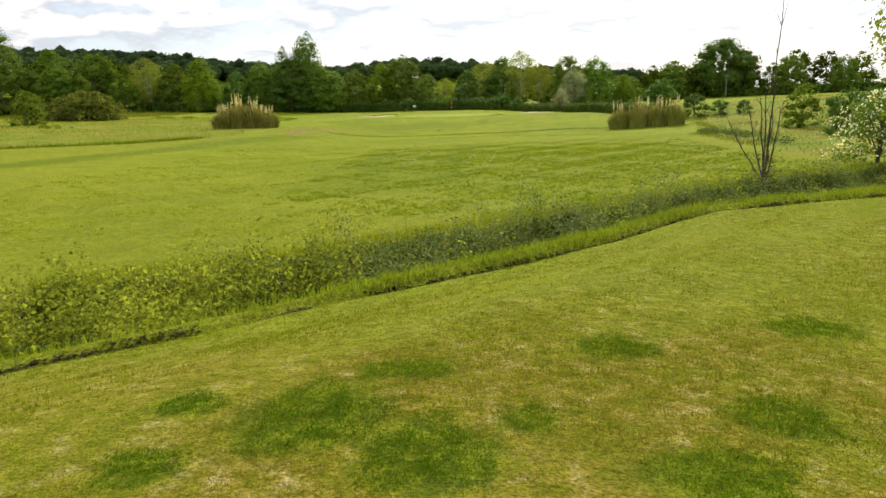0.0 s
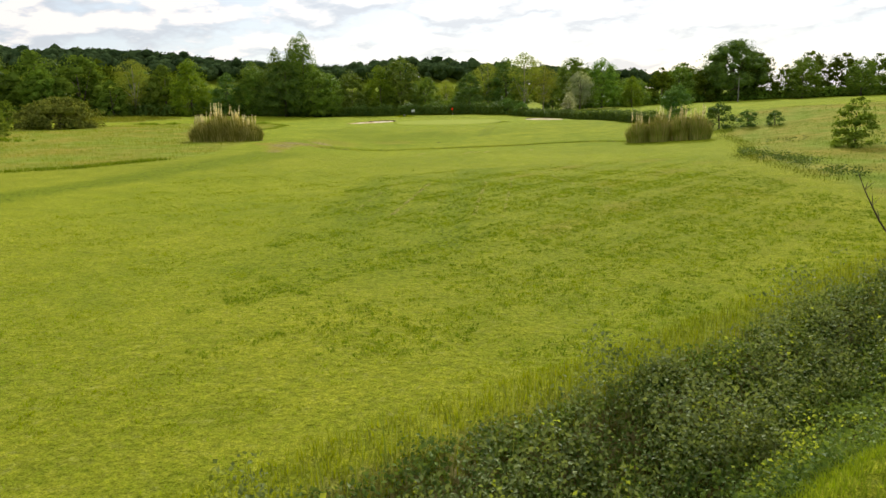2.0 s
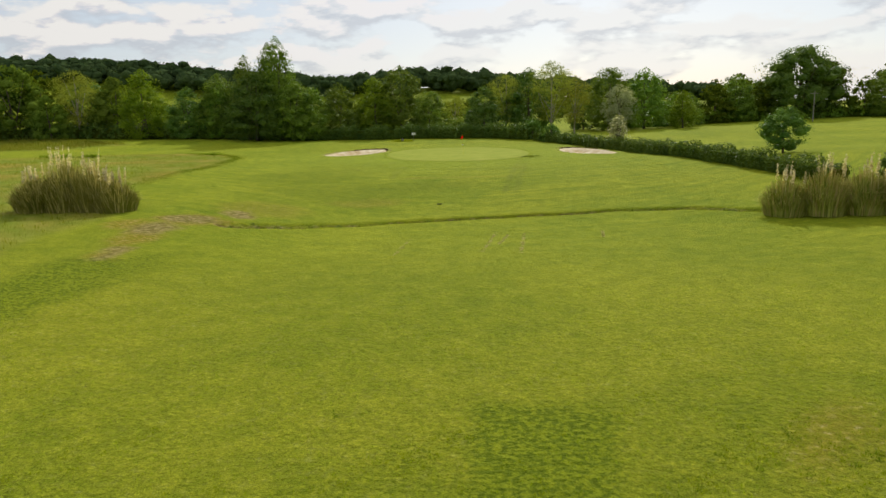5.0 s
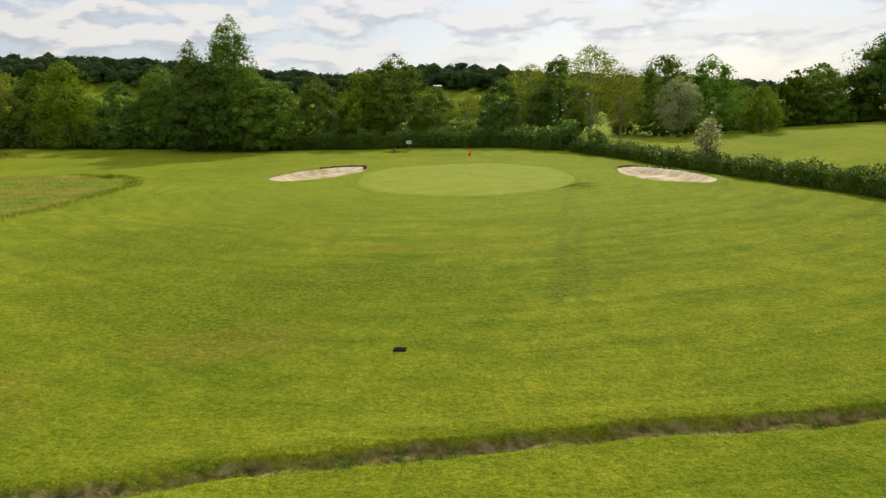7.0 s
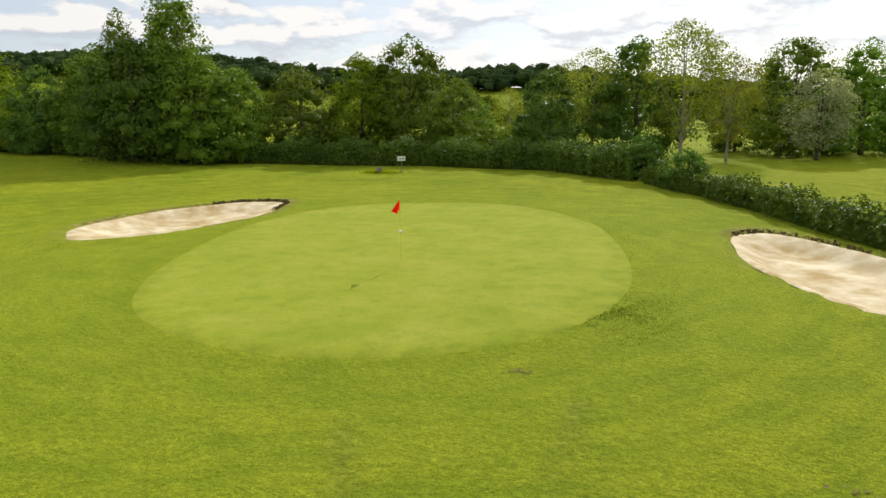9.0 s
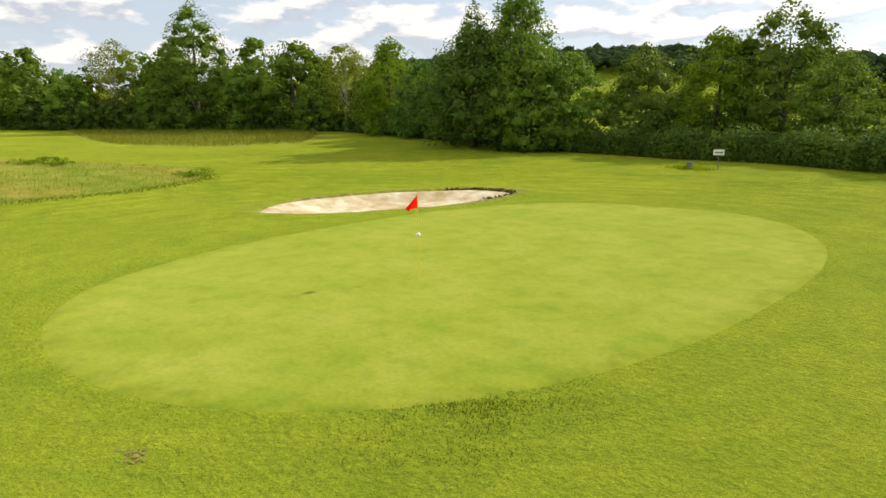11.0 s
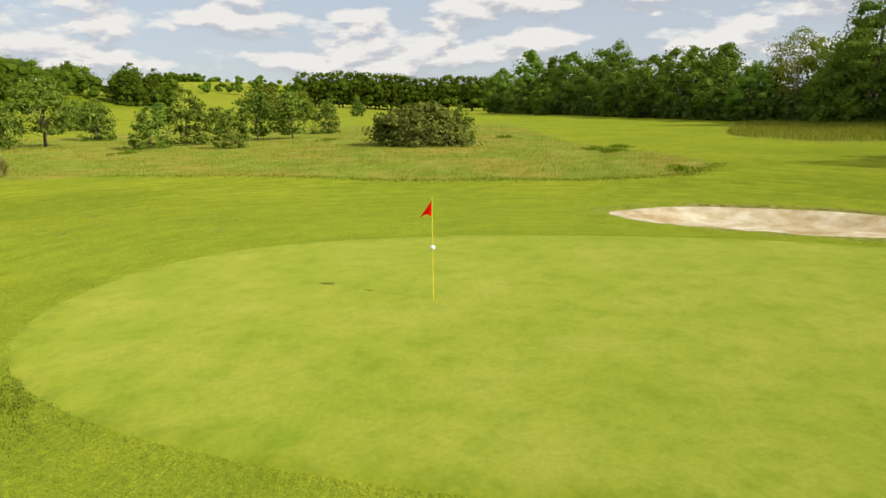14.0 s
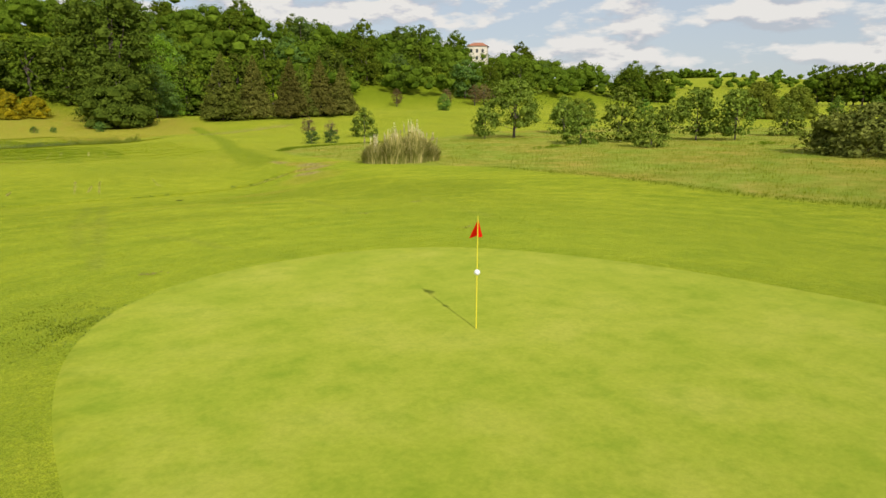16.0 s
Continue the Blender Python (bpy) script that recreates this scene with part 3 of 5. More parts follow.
ROUGH_LEFT = [(-21.5, 74), (-22.6, 86), (-23.3, 96), (-24.2, 103), (-27.0, 108.5), (-33, 110.5), (-40, 107), (-52, 99), (-75, 92), (-110, 80), (-110, 20), (-60, 20), (-34, 33), (-24, 38), (-18.6, 41.3), (-15.9, 45.8), (-15.0, 51), (-16.5, 57), (-16.2, 63), (-19, 69)]
ROUGH_FAR = [(-48.8, 127), (-54, 119.5), (-62, 114), (-72, 114), (-100, 118), (-160, 128), (-260, 138), (-260, 150), (-90, 150), (-60, 136)]
ROUGH_RIGHT = [(17.2, 34), (17.4, 44), (19.5, 49), (22.9, 59), (24, 66), (30, 80), (60, 95), (90, 60), (60, 20), (22, 24), (16, 27)]


def inside(poly, x, y, soft):
    """About 1 inside a closed outline, 0 outside, with a soft rim."""
    p = np.array(poly + poly[:1], float)
    d = np.abs(line_distance(p, x, y))
    odd = np.zeros(np.shape(x), bool)
    for (ax, ay), (bx, by) in zip(p[:-1], p[1:]):
        cross = (ay > y) != (by > y)
        odd ^= cross & (x < (bx - ax) * (y - ay) / ((by - ay) or 1e-9) + ax)
    return np.clip(0.5 + np.where(odd, d, -d) / (2 * soft), 0, 1)


def spots(x, y, places):
    z = np.zeros(np.shape(x))
    for px, py, rx, ry, turn in places:
        z = np.maximum(z, sm(-0.25, 0.35, bulge(x, y, px, py, rx, ry, turn) + 0.22 * wobble(x, y, 2.2, px)))
    return z


def build_ground():
    def steps(lo, hi, fine, far, grow=1.10):
        mid = list(np.arange(lo, hi + 1e-6, fine))
        s, a = fine, mid[0]
        while a > -far:
            s *= grow
            a -= s
            mid.insert(0, a)
        s, a = fine, mid[-1]
        while a < far:
            s *= grow
            a += s
            mid.append(a)
        return np.array(mid)

    def finer(a, lo, hi, step):
        return np.concatenate([a[a < lo], np.arange(lo, hi, step), a[a >= hi]])

    xs, ys = steps(-22, 18, 0.45, 2200), steps(-1, 120, 0.45, 2200)
    xs, ys = finer(xs, -3, 9, 0.15), finer(finer(ys, 1.2, 15, 0.13), 62.6, 70.8, 0.09)
    X, Y = np.meshgrid(xs, ys)
    Z = land(X, Y)
    n = len(xs)
    i, j = np.meshgrid(np.arange(n - 1), np.arange(len(ys) - 1))
    k = (j * n + i).ravel()
    me = mesh_from("ground", np.stack([X, Y, Z], -1).reshape(-1, 3), np.stack([k, k + 1, k + n + 1, k + n], 1), TURF, True)
    lip = np.where(Y > 108, 1.0, 0.35)[..., None] * np.stack([np.exp(-((reach(X, Y, b) - 1.05) / 0.06) ** 2) for b in (BUNKER_L, BUNKER_R)], -1)
    rough = np.maximum.reduce([inside(p, X, Y, 0.5) for p in (ROUGH_LEFT, ROUGH_FAR, ROUGH_RIGHT)])
    dry = 0.9 * spots(X, Y, [(3.5, 3.0, 1.1, 0.8, 10), (4.1, 4.0, 0.8, 0.35, 10), (2.7, 3.5, 0.8, 0.4, 20), (1.9, 3.7, 0.5, 0.3, 30), (4.7, 4.3, 0.5, 0.3, 10), (3.4, 1.7, 2.2, 0.9, 0), (1.2, 2.0, 0.9, 0.5, 10), (5.6, 3.2, 1.0, 0.8, 0)])
    dry = np.maximum(dry, spots(X, Y, [(-12.9, 59.7, 0.9, 2.8, 8), (-12.2, 55.2, 0.6, 1.6, 10), (-12.2, 63.6, 1.9, 1.2, 25), (-14.4, 61.4, 1.0, 1.2, 0)]))
    dry = np.maximum(dry, 0.5 * spots(X, Y, [(-10.4, 68.4, 2.6, 2.0, 35), (-5.5, 73, 2.4, 1.2, 20)]))
    side = line_distance(DITCH, X, Y)
    dry = np.maximum(dry, 0.22 * (1 - sm(46, 68, Y)) * (0.75 + 0.35 * wobble(X, Y, 0.16, 6)))
    dry = np.maximum(dry, (0.74 + 0.25 * wobble(X, Y, 1.3, 5)) * (1 - sm(-4, -1.5, side)) * (1 - 0.55 * sm(3.2, 7.5, Y + 0.3 * X)) * (1 - sm(20, 30, np.abs(X))))
    lush = spots(X, Y, [(x, y, 1.15 * rx, 1.15 * ry, 0) for x, y, rx, ry in LUSH])
    lane = np.array([(-3.4, 20), (-2.9, 34), (-1.4, 39.5), (1.3, 41.5), (4.4, 43.5), (11.4, 46.5), (16.5, 46), (15.5, 34), (11, 24), (3, 19)], float).tolist()
    coarse = inside(lane, X + 0.5 * wobble(X, Y, 0.9, 2), Y + 0.7 * wobble(X, Y, 0.6, 3), 0.8)
    lush = np.maximum(lush, coarse * np.clip(0.44 - 0.20 * sm(2.6, 4.2, X - 0.07 * (Y - 36)) + 0.20 * wobble(X, Y, 0.55, 3) + 0.22 * wobble(X, Y, 2.6, 1), 0.08, 0.9))
    dry = np.maximum(dry, coarse * np.clip(0.9 * wobble(X, Y, 0.8, 11) * sm(2.5, 5.5, X), 0, 0.75))
    lush = np.maximum(lush, 0.85 * spots(X, Y, [(-1.6, 31, 1.0, 8, 4), (-12.2, 46, 1.6, 11, -10)]))
    lush = np.maximum(lush, 0.55 * spots(X, Y, [(-8, 76, 5, 3.5, 20), (-12, 82, 4, 4, 40), (-3, 78, 5, 1.6, 10), (2.5, 86, 4, 1.2, 0)]))
    trail = np.array([(-22.3, -21), (-21, -6), (-17, 20), (-13.2, 38), (-12.2, 46), (-12.1, 54)], float)
    lush = np.maximum(lush, 1.0 * (1 - sm(0.5, 1.6, np.abs(line_distance(trail, X, Y) + 0.3 * wobble(X, Y, 0.7, 9)))))
    lush = np.maximum(lush, 0.8 * spots(X, Y, [(5.9, 98.7, 0.9, 0.7, 30), (7.0, 99.9, 0.5, 0.6, 0), (6.9, 97.1, 0.6, 0.5, 0)]))
    stripe = [(1.5, 43.4), (1.45, 37.3), (1.2, 33), (1.1, 29), (0.9, 22), (2.2, 22), (2.4, 31), (2.8, 33.3), (3.3, 37.2), (4.05, 43.1)]
    lush = np.maximum(lush, 0.92 * inside(stripe, X + 0.08 * wobble(X, Y, 1.3, 4), Y, 0.22))
    lush = np.maximum(lush, 0.32 * spots(X, Y, [(-9.5, 88, 4.5, 8, 10), (-13, 97, 3, 6, 0)]))
    ruts = np.zeros(X.shape)
    for track, deep in (([(5.18, 93.5), (4.3, 85.9), (3.99, 82.9), (3.73, 80.9), (3.2, 76)], 1.0), ([(5.4, 91), (4.98, 85.6), (4.6, 82.5), (4.35, 80.7), (3.9, 76)], 0.8), ([(-4.5, 87.5), (-4.93, 85.9), (-4.75, 84), (-5.1, 81.5)], 0.8), ([(-8.3, 92), (-8.63, 90.4), (-9, 87.8), (-9.3, 85)], 0.8), ([(1.6, 92.4), (2.37, 90.4), (3.2, 89.5)], 0.9)):
        ruts = np.maximum(ruts, deep * (1 - sm(0.05, 0.36, np.abs(line_distance(np.array(track, float), X, Y) + 0.05 * wobble(X, Y, 1.7, 3)))))
    ruts = ruts * np.clip(0.75 + 0.45 * wobble(X, Y, 1.1, 8), 0.25, 1)
    lush = np.maximum(lush, 0.8 * ruts)
    dry = np.maximum(dry, 0.4 * spots(X, Y, [(0.4, 81.3, 3.2, 0.35, 0), (4.6, 86.2, 0.7, 0.9, 0), (-3, 81.5, 1.2, 0.5, 0)]))
    cut_ = line_distance(DRAIN, X, Y) + 0.10 * wobble(X, Y, 1.3, 2)
    earth = sm(-0.34, -0.14, cut_) * (1 - sm(0.17, 0.26, cut_)) * np.clip(0.78 + 0.5 * wobble(X, Y, 1.4, 7) + 0.3 * wobble(X, Y, 4.4, 2), 0, 1)
    earth = np.maximum(np.maximum(earth, 0.8 * lip.max(-1)), 0.10 * ruts)
    worn = spots(X, Y, [(-12.4, 63.6, 1.3, 0.9, 25), (-13.0, 61.0, 0.9, 1.4, 5), (-12.2, 56.0, 0.4, 1.3, 8), (-11.0, 66.1, 0.8, 0.9, 20)])
    earth, dry = np.maximum(earth, 0.8 * worn), np.maximum(dry, worn)
    earth = np.maximum(earth, 0.85 * (1 - sm(0.9, 1.7, np.abs(side))))
    lush = np.maximum(lush, np.maximum(sm(300, 380, Y), sm(62, 90, -Y) * sm(-245, -225, X)))
    ringed = reach(X, Y, GREEN, 0.012, 2.4)
    lush = np.maximum(lush, 0.38 * np.exp(-((ringed - 1.10) / 0.07) ** 2) * np.clip(0.6 + 0.6 * wobble(X, Y, 0.8, 9) + 0.3 * wobble(X, Y, 2.9, 3), 0, 1))
    zone = np.stack([rough, dry * (1 - rough), lush, earth], -1).reshape(-1, 4)
    me.color_attributes.new("zone", "FLOAT_COLOR", "POINT").data.foreach_set("color", zone.ravel())
    tagged(new("ground", me), "mown golf fairway grass with dry, worn and long stretches", "ground", kind="structure")


build_ground()


def sheet(name, outline, material, lift, rings=14, around=72, wave=0.04, bowl=0.0, power=2.0):
    """A surface laid on the land inside a turned ellipse with a slightly uneven rim."""
    cx, cy, rx, ry, turn = outline
    c, s = math.cos(radians(turn)), math.sin(radians(turn))
    v, f = [(cx, cy)], []
    for i in range(1, rings + 1):
        for k in range(around):
            q = 2 * math.pi * k / around
            r = (abs(math.cos(q)) ** power + abs(math.sin(q)) ** power) ** (-1 / power)
            e = i / rings * r * (1 + wave * (math.sin(2 * q + cx) * 0.6 + math.sin(3 * q + cy) * 0.5 + 0.3 * math.sin(7 * q)))
            u, w = rx * e * math.cos(q), ry * e * math.sin(q)
            v.append((cx + u * c - w * s, cy + u * s + w * c))
    v = np.array(v)
    e = np.r_[0, np.repeat(np.arange(1, rings + 1) / rings, around)]
    v = np.column_stack([v, land(v[:, 0], v[:, 1], False) + lift - bowl * sm(0, 0.45, 1 - e) - 0.06 * sm(0.97, 1.0, e)])
    f += [(0, 1 + k, 1 + (k + 1) % around) for k in range(around)]
    for i in range(rings - 1):
        a = 1 + i * around
        f += [(a + k, a + around + k, a + around + (k + 1) % around, a + (k + 1) % around) for k in range(around)]
    me = mesh_from(name, v, f, material, True)
    me.attributes.new("rim", "FLOAT", "POINT").data.foreach_set("value", e.astype(np.float32))
    return new(name, me)


tagged(sheet("putting_green", GREEN, PUTTING, 0.03, 34, 96, wave=0.012, power=2.4), "smooth pale green putting surface, closely mown oval", "putting green", kind="structure")
tagged(sheet("sand_bunker", BUNKER_L, SAND, 0.05, 16, wave=0.07, bowl=0.40), "pale sand bunker with a worn grass lip", "bunker", kind="structure")
tagged(sheet("sand_bunker", BUNKER_R, SAND, 0.05, 16, wave=0.07, bowl=0.40), "pale sand bunker below a clipped hedge", "bunker", kind="structure")


# ---- trees ----
KINDS = {}
LEAF_FAR = leaf_material("leaf_far_fairway", (0.064, 0.122, 0.016), (0.225, 0.315, 0.045), 0.28)


def kind(key, h, *rest, **more):
    name, label, seed, base, width, shape, clumps, leaves, size, leaf = rest
    KINDS[key] = (make_tree(name, label, seed, h, base, width, shape, clumps, leaves, size, leaf, **more), h)


kind("broad", 11, "tree", "leafy green broadleaf tree in the field hedge", 1, 0.35, 11, "bell", 100, 10000, 0.24, LEAF_MID, solid=0.42)
kind("broad2", 11, "tree", "dense green broadleaf tree with an uneven crown", 2, 0.28, 10, "oak", 100, 10000, 0.24, LEAF_MID, solid=0.42)
kind("dark", 10, "tree", "dark green rounded tree behind the hedge", 3, 0.21, 9.5, "bell", 100, 10000, 0.23, LEAF_DARK, solid=0.45)
kind("tall", 16, "tree", "tall narrow poplar with fresh green leaves", 4, 0.35, 11.5, "bell", 130, 13000, 0.25, LEAF_MID, solid=0.40)
kind("poplar", 15, "tree", "tall poplar with a ragged narrow crown", 44, 0.5, 7.4, "bell", 120, 15000, 0.23, LEAF_MID, solid=0.38)
kind("bright", 11, "tree", "bright green tree in full sun", 5, 0.28, 9.5, "bell", 100, 10000, 0.24, LEAF_BRIGHT, solid=0.40)
kind("airy", 11, "tree", "light airy tree with thin pale foliage", 6, 2.0, 9, "vase", 80, 6000, 0.19, LEAF_PALE, bark=PALE_BARK, trunk=0.012, fork=14, fill=0.4)
kind("silver", 7, "tree", "silver-leaved tree at the field edge", 7, 0.9, 5.4, "round", 50, 8000, 0.17, LEAF_SILVER)
kind("oak", 14, "oak_tree", "large dark oak with an open spreading crown", 8, 1.6, 17, "oak", 110, 12000, 0.32, LEAF_DARK, fork=14, trunk=0.025, fill=0.3, solid=0.5)
kind("conifer", 14, "conifer", "dark green conifer with drooping boughs", 9, 0.5, 11.0, "cone", 170, 7500, 0.45, CONIFER, droop=0.5, trunk=0.015, solid=0.7)
kind("conifer2", 13, "conifer", "brownish green conifer with drooping boughs", 10, 0.7, 9.0, "cone", 160, 7000, 0.45, CONIFER_BROWN, droop=0.5, trunk=0.015, solid=0.7)
kind("young", 4, "young_tree", "young planted tree with large fresh leaves", 11, 0.4, 3.8, "round", 28, 1500, 0.26, LEAF_YOUNG, trunk=0.014, fork=8, solid=0.55)
kind("young2", 4, "young_tree", "bushy young tree in the long grass", 12, 0.1, 3.8, "dome", 28, 1600, 0.26, LEAF_YOUNG, trunk=0.012, fork=8, solid=0.6)
kind("bush", 2.4, "bush", "rounded dark green bush", 13, 0, 3.0, "dome", 26, 2200, 0.14, LEAF_DARK, solid=0.6, fork=6, category="bush", stems=2)
kind("redtwig", 4.5, "small_tree", "small thin reddish brown tree", 14, 0.4, 3.4, "round", 22, 1300, 0.30, LEAF_BROWN)
kind("willow", 9, "tree", "wide pale yellow-green willow on the far fairway", 15, 0.4, 11.0, "dome", 44, 4600, 0.50, LEAF_YELLOW, droop=0.6, solid=0.75)
kind("plane", 17, "plane_tree", "clipped plane tree of a long avenue", 16, 2.2, 13.5, "oak", 50, 1300, 0.9, LEAF_WOOD, trunk=0.018, solid=0.85, face=1.2)
kind("hill", 12, "hillside_tree", "rounded green tree of the hillside wood", 17, 0.4, 12.0, "bell", 50, 1800, 0.62, LEAF_WOOD, solid=0.58, face=0.9)
kind("hilldark", 12, "hillside_tree", "dark green tree of the hillside wood", 18, 0.4, 11.0, "oak", 50, 1800, 0.62, LEAF_DEEP, solid=0.58, face=0.9)
kind("hillbright", 12, "hillside_tree", "fresh green tree of the hillside wood", 19, 0.4, 11.0, "round", 50, 1800, 0.62, LEAF_DARK, solid=0.58, face=0.9)
kind("flare", 12.5, "tree", "large dark green tree with foliage down to the ground", 20, 0.1, 15.0, "bell", 90, 8500, 0.45, LEAF_DEEP, solid=0.75)
kind("giant", 26, "tree", "very tall dark tree with a ragged open crown", 22, 3.0, 18.0, "oak", 120, 11000, 0.62, LEAF_DEEP, solid=0.5, fork=16)
kind("broom", 5, "broom_bush", "yellow flowering broom bush on the slope", 23, 0.0, 8.0, "dome", 40, 4200, 0.34, LEAF_BROOM, fork=6, category="bush", stems=3, solid=0.8)
kind("drybush", 2.6, "bush", "thin dry brownish bush on the fairway edge", 24, 0.0, 2.6, "dome", 16, 900, 0.16, LEAF_STRAW, fork=12, category="bush", stems=4)
kind("sapling", 5, "small_tree", "small thin reddish brown tree", 25, 0.9, 3.6, "round", 24, 1500, 0.22, LEAF_BROWN, fork=10, fill=0.5)

kind("spread", 7.4, "young_tree", "spreading young tree with bright leaves on a short bare trunk", 29, 1.5, 8.0, "oak", 46, 3600, 0.26, LEAF_YOUNG, solid=0.5, fork=10)
kind("far", 12, "tree", "leafy green tree along the far fairway", 26, 0.3, 11.5, "bell", 60, 3600, 0.42, LEAF_FAR, solid=0.65)
kind("far2", 12, "tree", "darker green tree along the far fairway", 27, 0.3, 11.0, "oak", 60, 3600, 0.42, LEAF_FAR, solid=0.65)
kind("ball", 4.5, "small_tree", "small round-headed tree on a thin trunk", 28, 0.5, 4.7, "round", 50, 5200, 0.17, LEAF_DARK, solid=0.7)
PATTERNS = [t for t, _ in KINDS.values()]
spin = random.Random(5)


def plant(rows, group):
    """Rows of kind, x, y, height."""
    for key, x, y, h in rows:
        if x < -58 and key in ("broad", "broad2", "dark", "bright"):
            key = "far2" if key in ("dark", "broad2") else "far"
        t, h0 = KINDS[key]
        s = h / h0
        put(t, x, y, s * spin.uniform(0.95, 1.08), spin.uniform(0, 360), 1.0, group=group)


plant([("bright", -52.5, 141, 10.8), ("dark", -44.5, 139, 7.8), ("broad", -39.5, 140, 8.6), ("poplar", -34.2, 136.8, 13.4), ("poplar", -29.4, 137.5, 14.6), ("poplar", -31.2, 139.5, 13.9), ("dark", -32.4, 135.0, 10.6), ("broad", -27.2, 136.4, 9.4), ("broad2", -25.4, 139, 8.6), ("broad", -21.6, 145, 9.2),
       ("bright", -16.2, 147, 9.6), ("broad", -12.0, 149.7, 11.3), ("broad2", -6.9, 146, 7.2), ("airy", -3.3, 160, 7.4), ("dark", 2.0, 142, 8.2), ("airy", 5.6, 146, 9.2), ("dark", 9.4, 146, 10.8),
       ("airy", 12.6, 141.5, 11.2), ("airy", 16.4, 143, 9.0), ("broad2", 23.2, 151, 10.0), ("silver", 23.8, 145, 7.0), ("broad", 29.2, 151, 10.2)], "trees behind the green")
plant([("broad2", 35.1, 156, 6.2), ("bright", 34.5, 147, 6.2), ("oak", 60.3, 164, 13.8), ("broad2", 73, 158, 8.6), ("broad", 48.5, 163, 8.2), ("broad2", 66, 168, 9.0), ("broad", 38, 156, 5.6), ("broad", 84, 156, 7.5),
       ("broad2", 96, 152, 7.0), ("broad", 54, 172, 8.5), ("dark", 20, 158, 7.2), ("broad", 0.5, 172, 6.0), ("broad", -9, 175, 6.5)], "trees across the field")
plant([("bright", -60, 146, 10.5), ("airy", -65.0, 143, 10.6), ("broad2", -74.7, 141, 12.2), ("dark", -79, 136, 9.0), ("broad", -82.5, 139, 13.6), ("tall", -89.8, 133, 17.6), ("broad2", -97, 133, 12.0),
       ("airy", -108, 127, 14.8), ("bright", -102, 134, 13), ("bright", -119.8, 117, 10.8), ("broad", -126, 118, 13.5), ("broad2", -135, 111, 14.2), ("broad", -146, 105, 13.8), ("tall", -160.8, 97, 17.5), ("dark", -152, 97, 10.5)], "trees along the left fairway")
plant([("broad2", -173, 92, 15.5), ("broad", -185, 83, 17.0), ("broad2", -198, 78, 16.5), ("broad", -213, 66, 20.0), ("dark", -174, 77, 9.0), ("dark", -196, 66, 10.5), ("broad", -226, 54, 14.5), ("broad2", -238, 50, 13), ("dark", -140, 103, 8.5),
       ("bright", -68, 140, 7.5), ("dark", -93, 129, 8.0), ("broad2", -112, 121, 9.0), ("broad", -40, 141, 9.5), ("dark", -36, 139, 8.5)], "trees along the left fairway")
plant([("conifer", -30.5, -32.7, 13.6), ("conifer2", -37.2, -33.3, 12.9), ("conifer2", -44.7, -32.1, 12.7), ("conifer", -48.0, -34, 11.2), ("conifer2", -51.8, -33.0, 12.0), ("conifer2", -58.0, -35.2, 11.2), ("flare", -10.3, -28.9, 12.4),
       ("giant", -11.3, -44, 27), ("dark", -21.5, -56, 12.5), ("hilldark", -16, -60, 14), ("bright", -24.8, -66, 18.0), ("hilldark", -30, -64, 12), ("hill", -36, -62, 17), ("hilldark", -43, -64, 14), ("hill", -52, -66, 15), ("hilldark", 12, -84, 17), ("hill", 2, -88, 17), ("hilldark", -6, -84, 16),
       ("broom", 8.5, -67.4, 6.2), ("broom", 2.2, -69, 4.6), ("bush", 3.6, -19.8, 1.2), ("bush", 0.8, -20.2, 1.0), ("bush", -6.4, -22, 1.8)], "trees by the tee")
plant([("young", -46.5, 37.7, 4.0), ("spread", -51.3, 37.7, 7.4), ("young2", -66.3, 31, 5.8), ("young2", -42.5, 60.2, 4.2), ("young2", -49.1, 59.3, 5.5), ("young", -65, 52, 3.8), ("young", -56.8, 63, 5.5), ("young", -59.4, 66, 5.2), ("young2", -72.8, 63.4, 4.4),
       ("young2", -37.1, 20.5, 4.2), ("young2", -54, 88, 3.4), ("young2", -43, 69, 3.8)], "young trees in the rough")
plant([("willow", -158.5, 2.3, 9.5), ("willow", -168, 7, 8.5), ("broad", -92.7, 1, 5.5), ("sapling", -91.7, -71.8, 5.4), ("sapling", -108.1, -69.9, 6.0), ("sapling", -121, -73.3, 6.8), ("sapling", -125, -74, 7.0), ("sapling", -128, -72, 6.2), ("drybush", -35.2, 2.8, 2.8), ("drybush", -35.6, 11.6, 2.5), ("bright", -96, -52, 5), ("willow", -105, -8, 5.5),
       ("broad", -120, -20, 5), ("broad2", -134, -14, 5), ("broad", -146, -12, 5), ("broad2", -180, -4, 6), ("broad", -196, 2, 6), ("broad", -210, 6, 6)], "trees on the far fairway")
plant([("ball", 27.4, 92, 3.75), ("bush", 8.9, 129.5, 3.0), ("bush", 10.9, 125.2, 2.4), ("bush", 25.4, 71.4, 2.3), ("bush", 27.4, 69.8, 1.6), ("bush", 29.2, 68.4, 1.3), ("young2", 26.2, 49.8, 3.2), ("airy", 17.3, 20.8, 7.8), ("bush", 24.2, 40, 2.6), ("bush", 27.2, 43, 2.6), ("bush", -24.0, 33.2, 1.8), ("bush", -26.6, 33.0, 1.6)], "bushes")

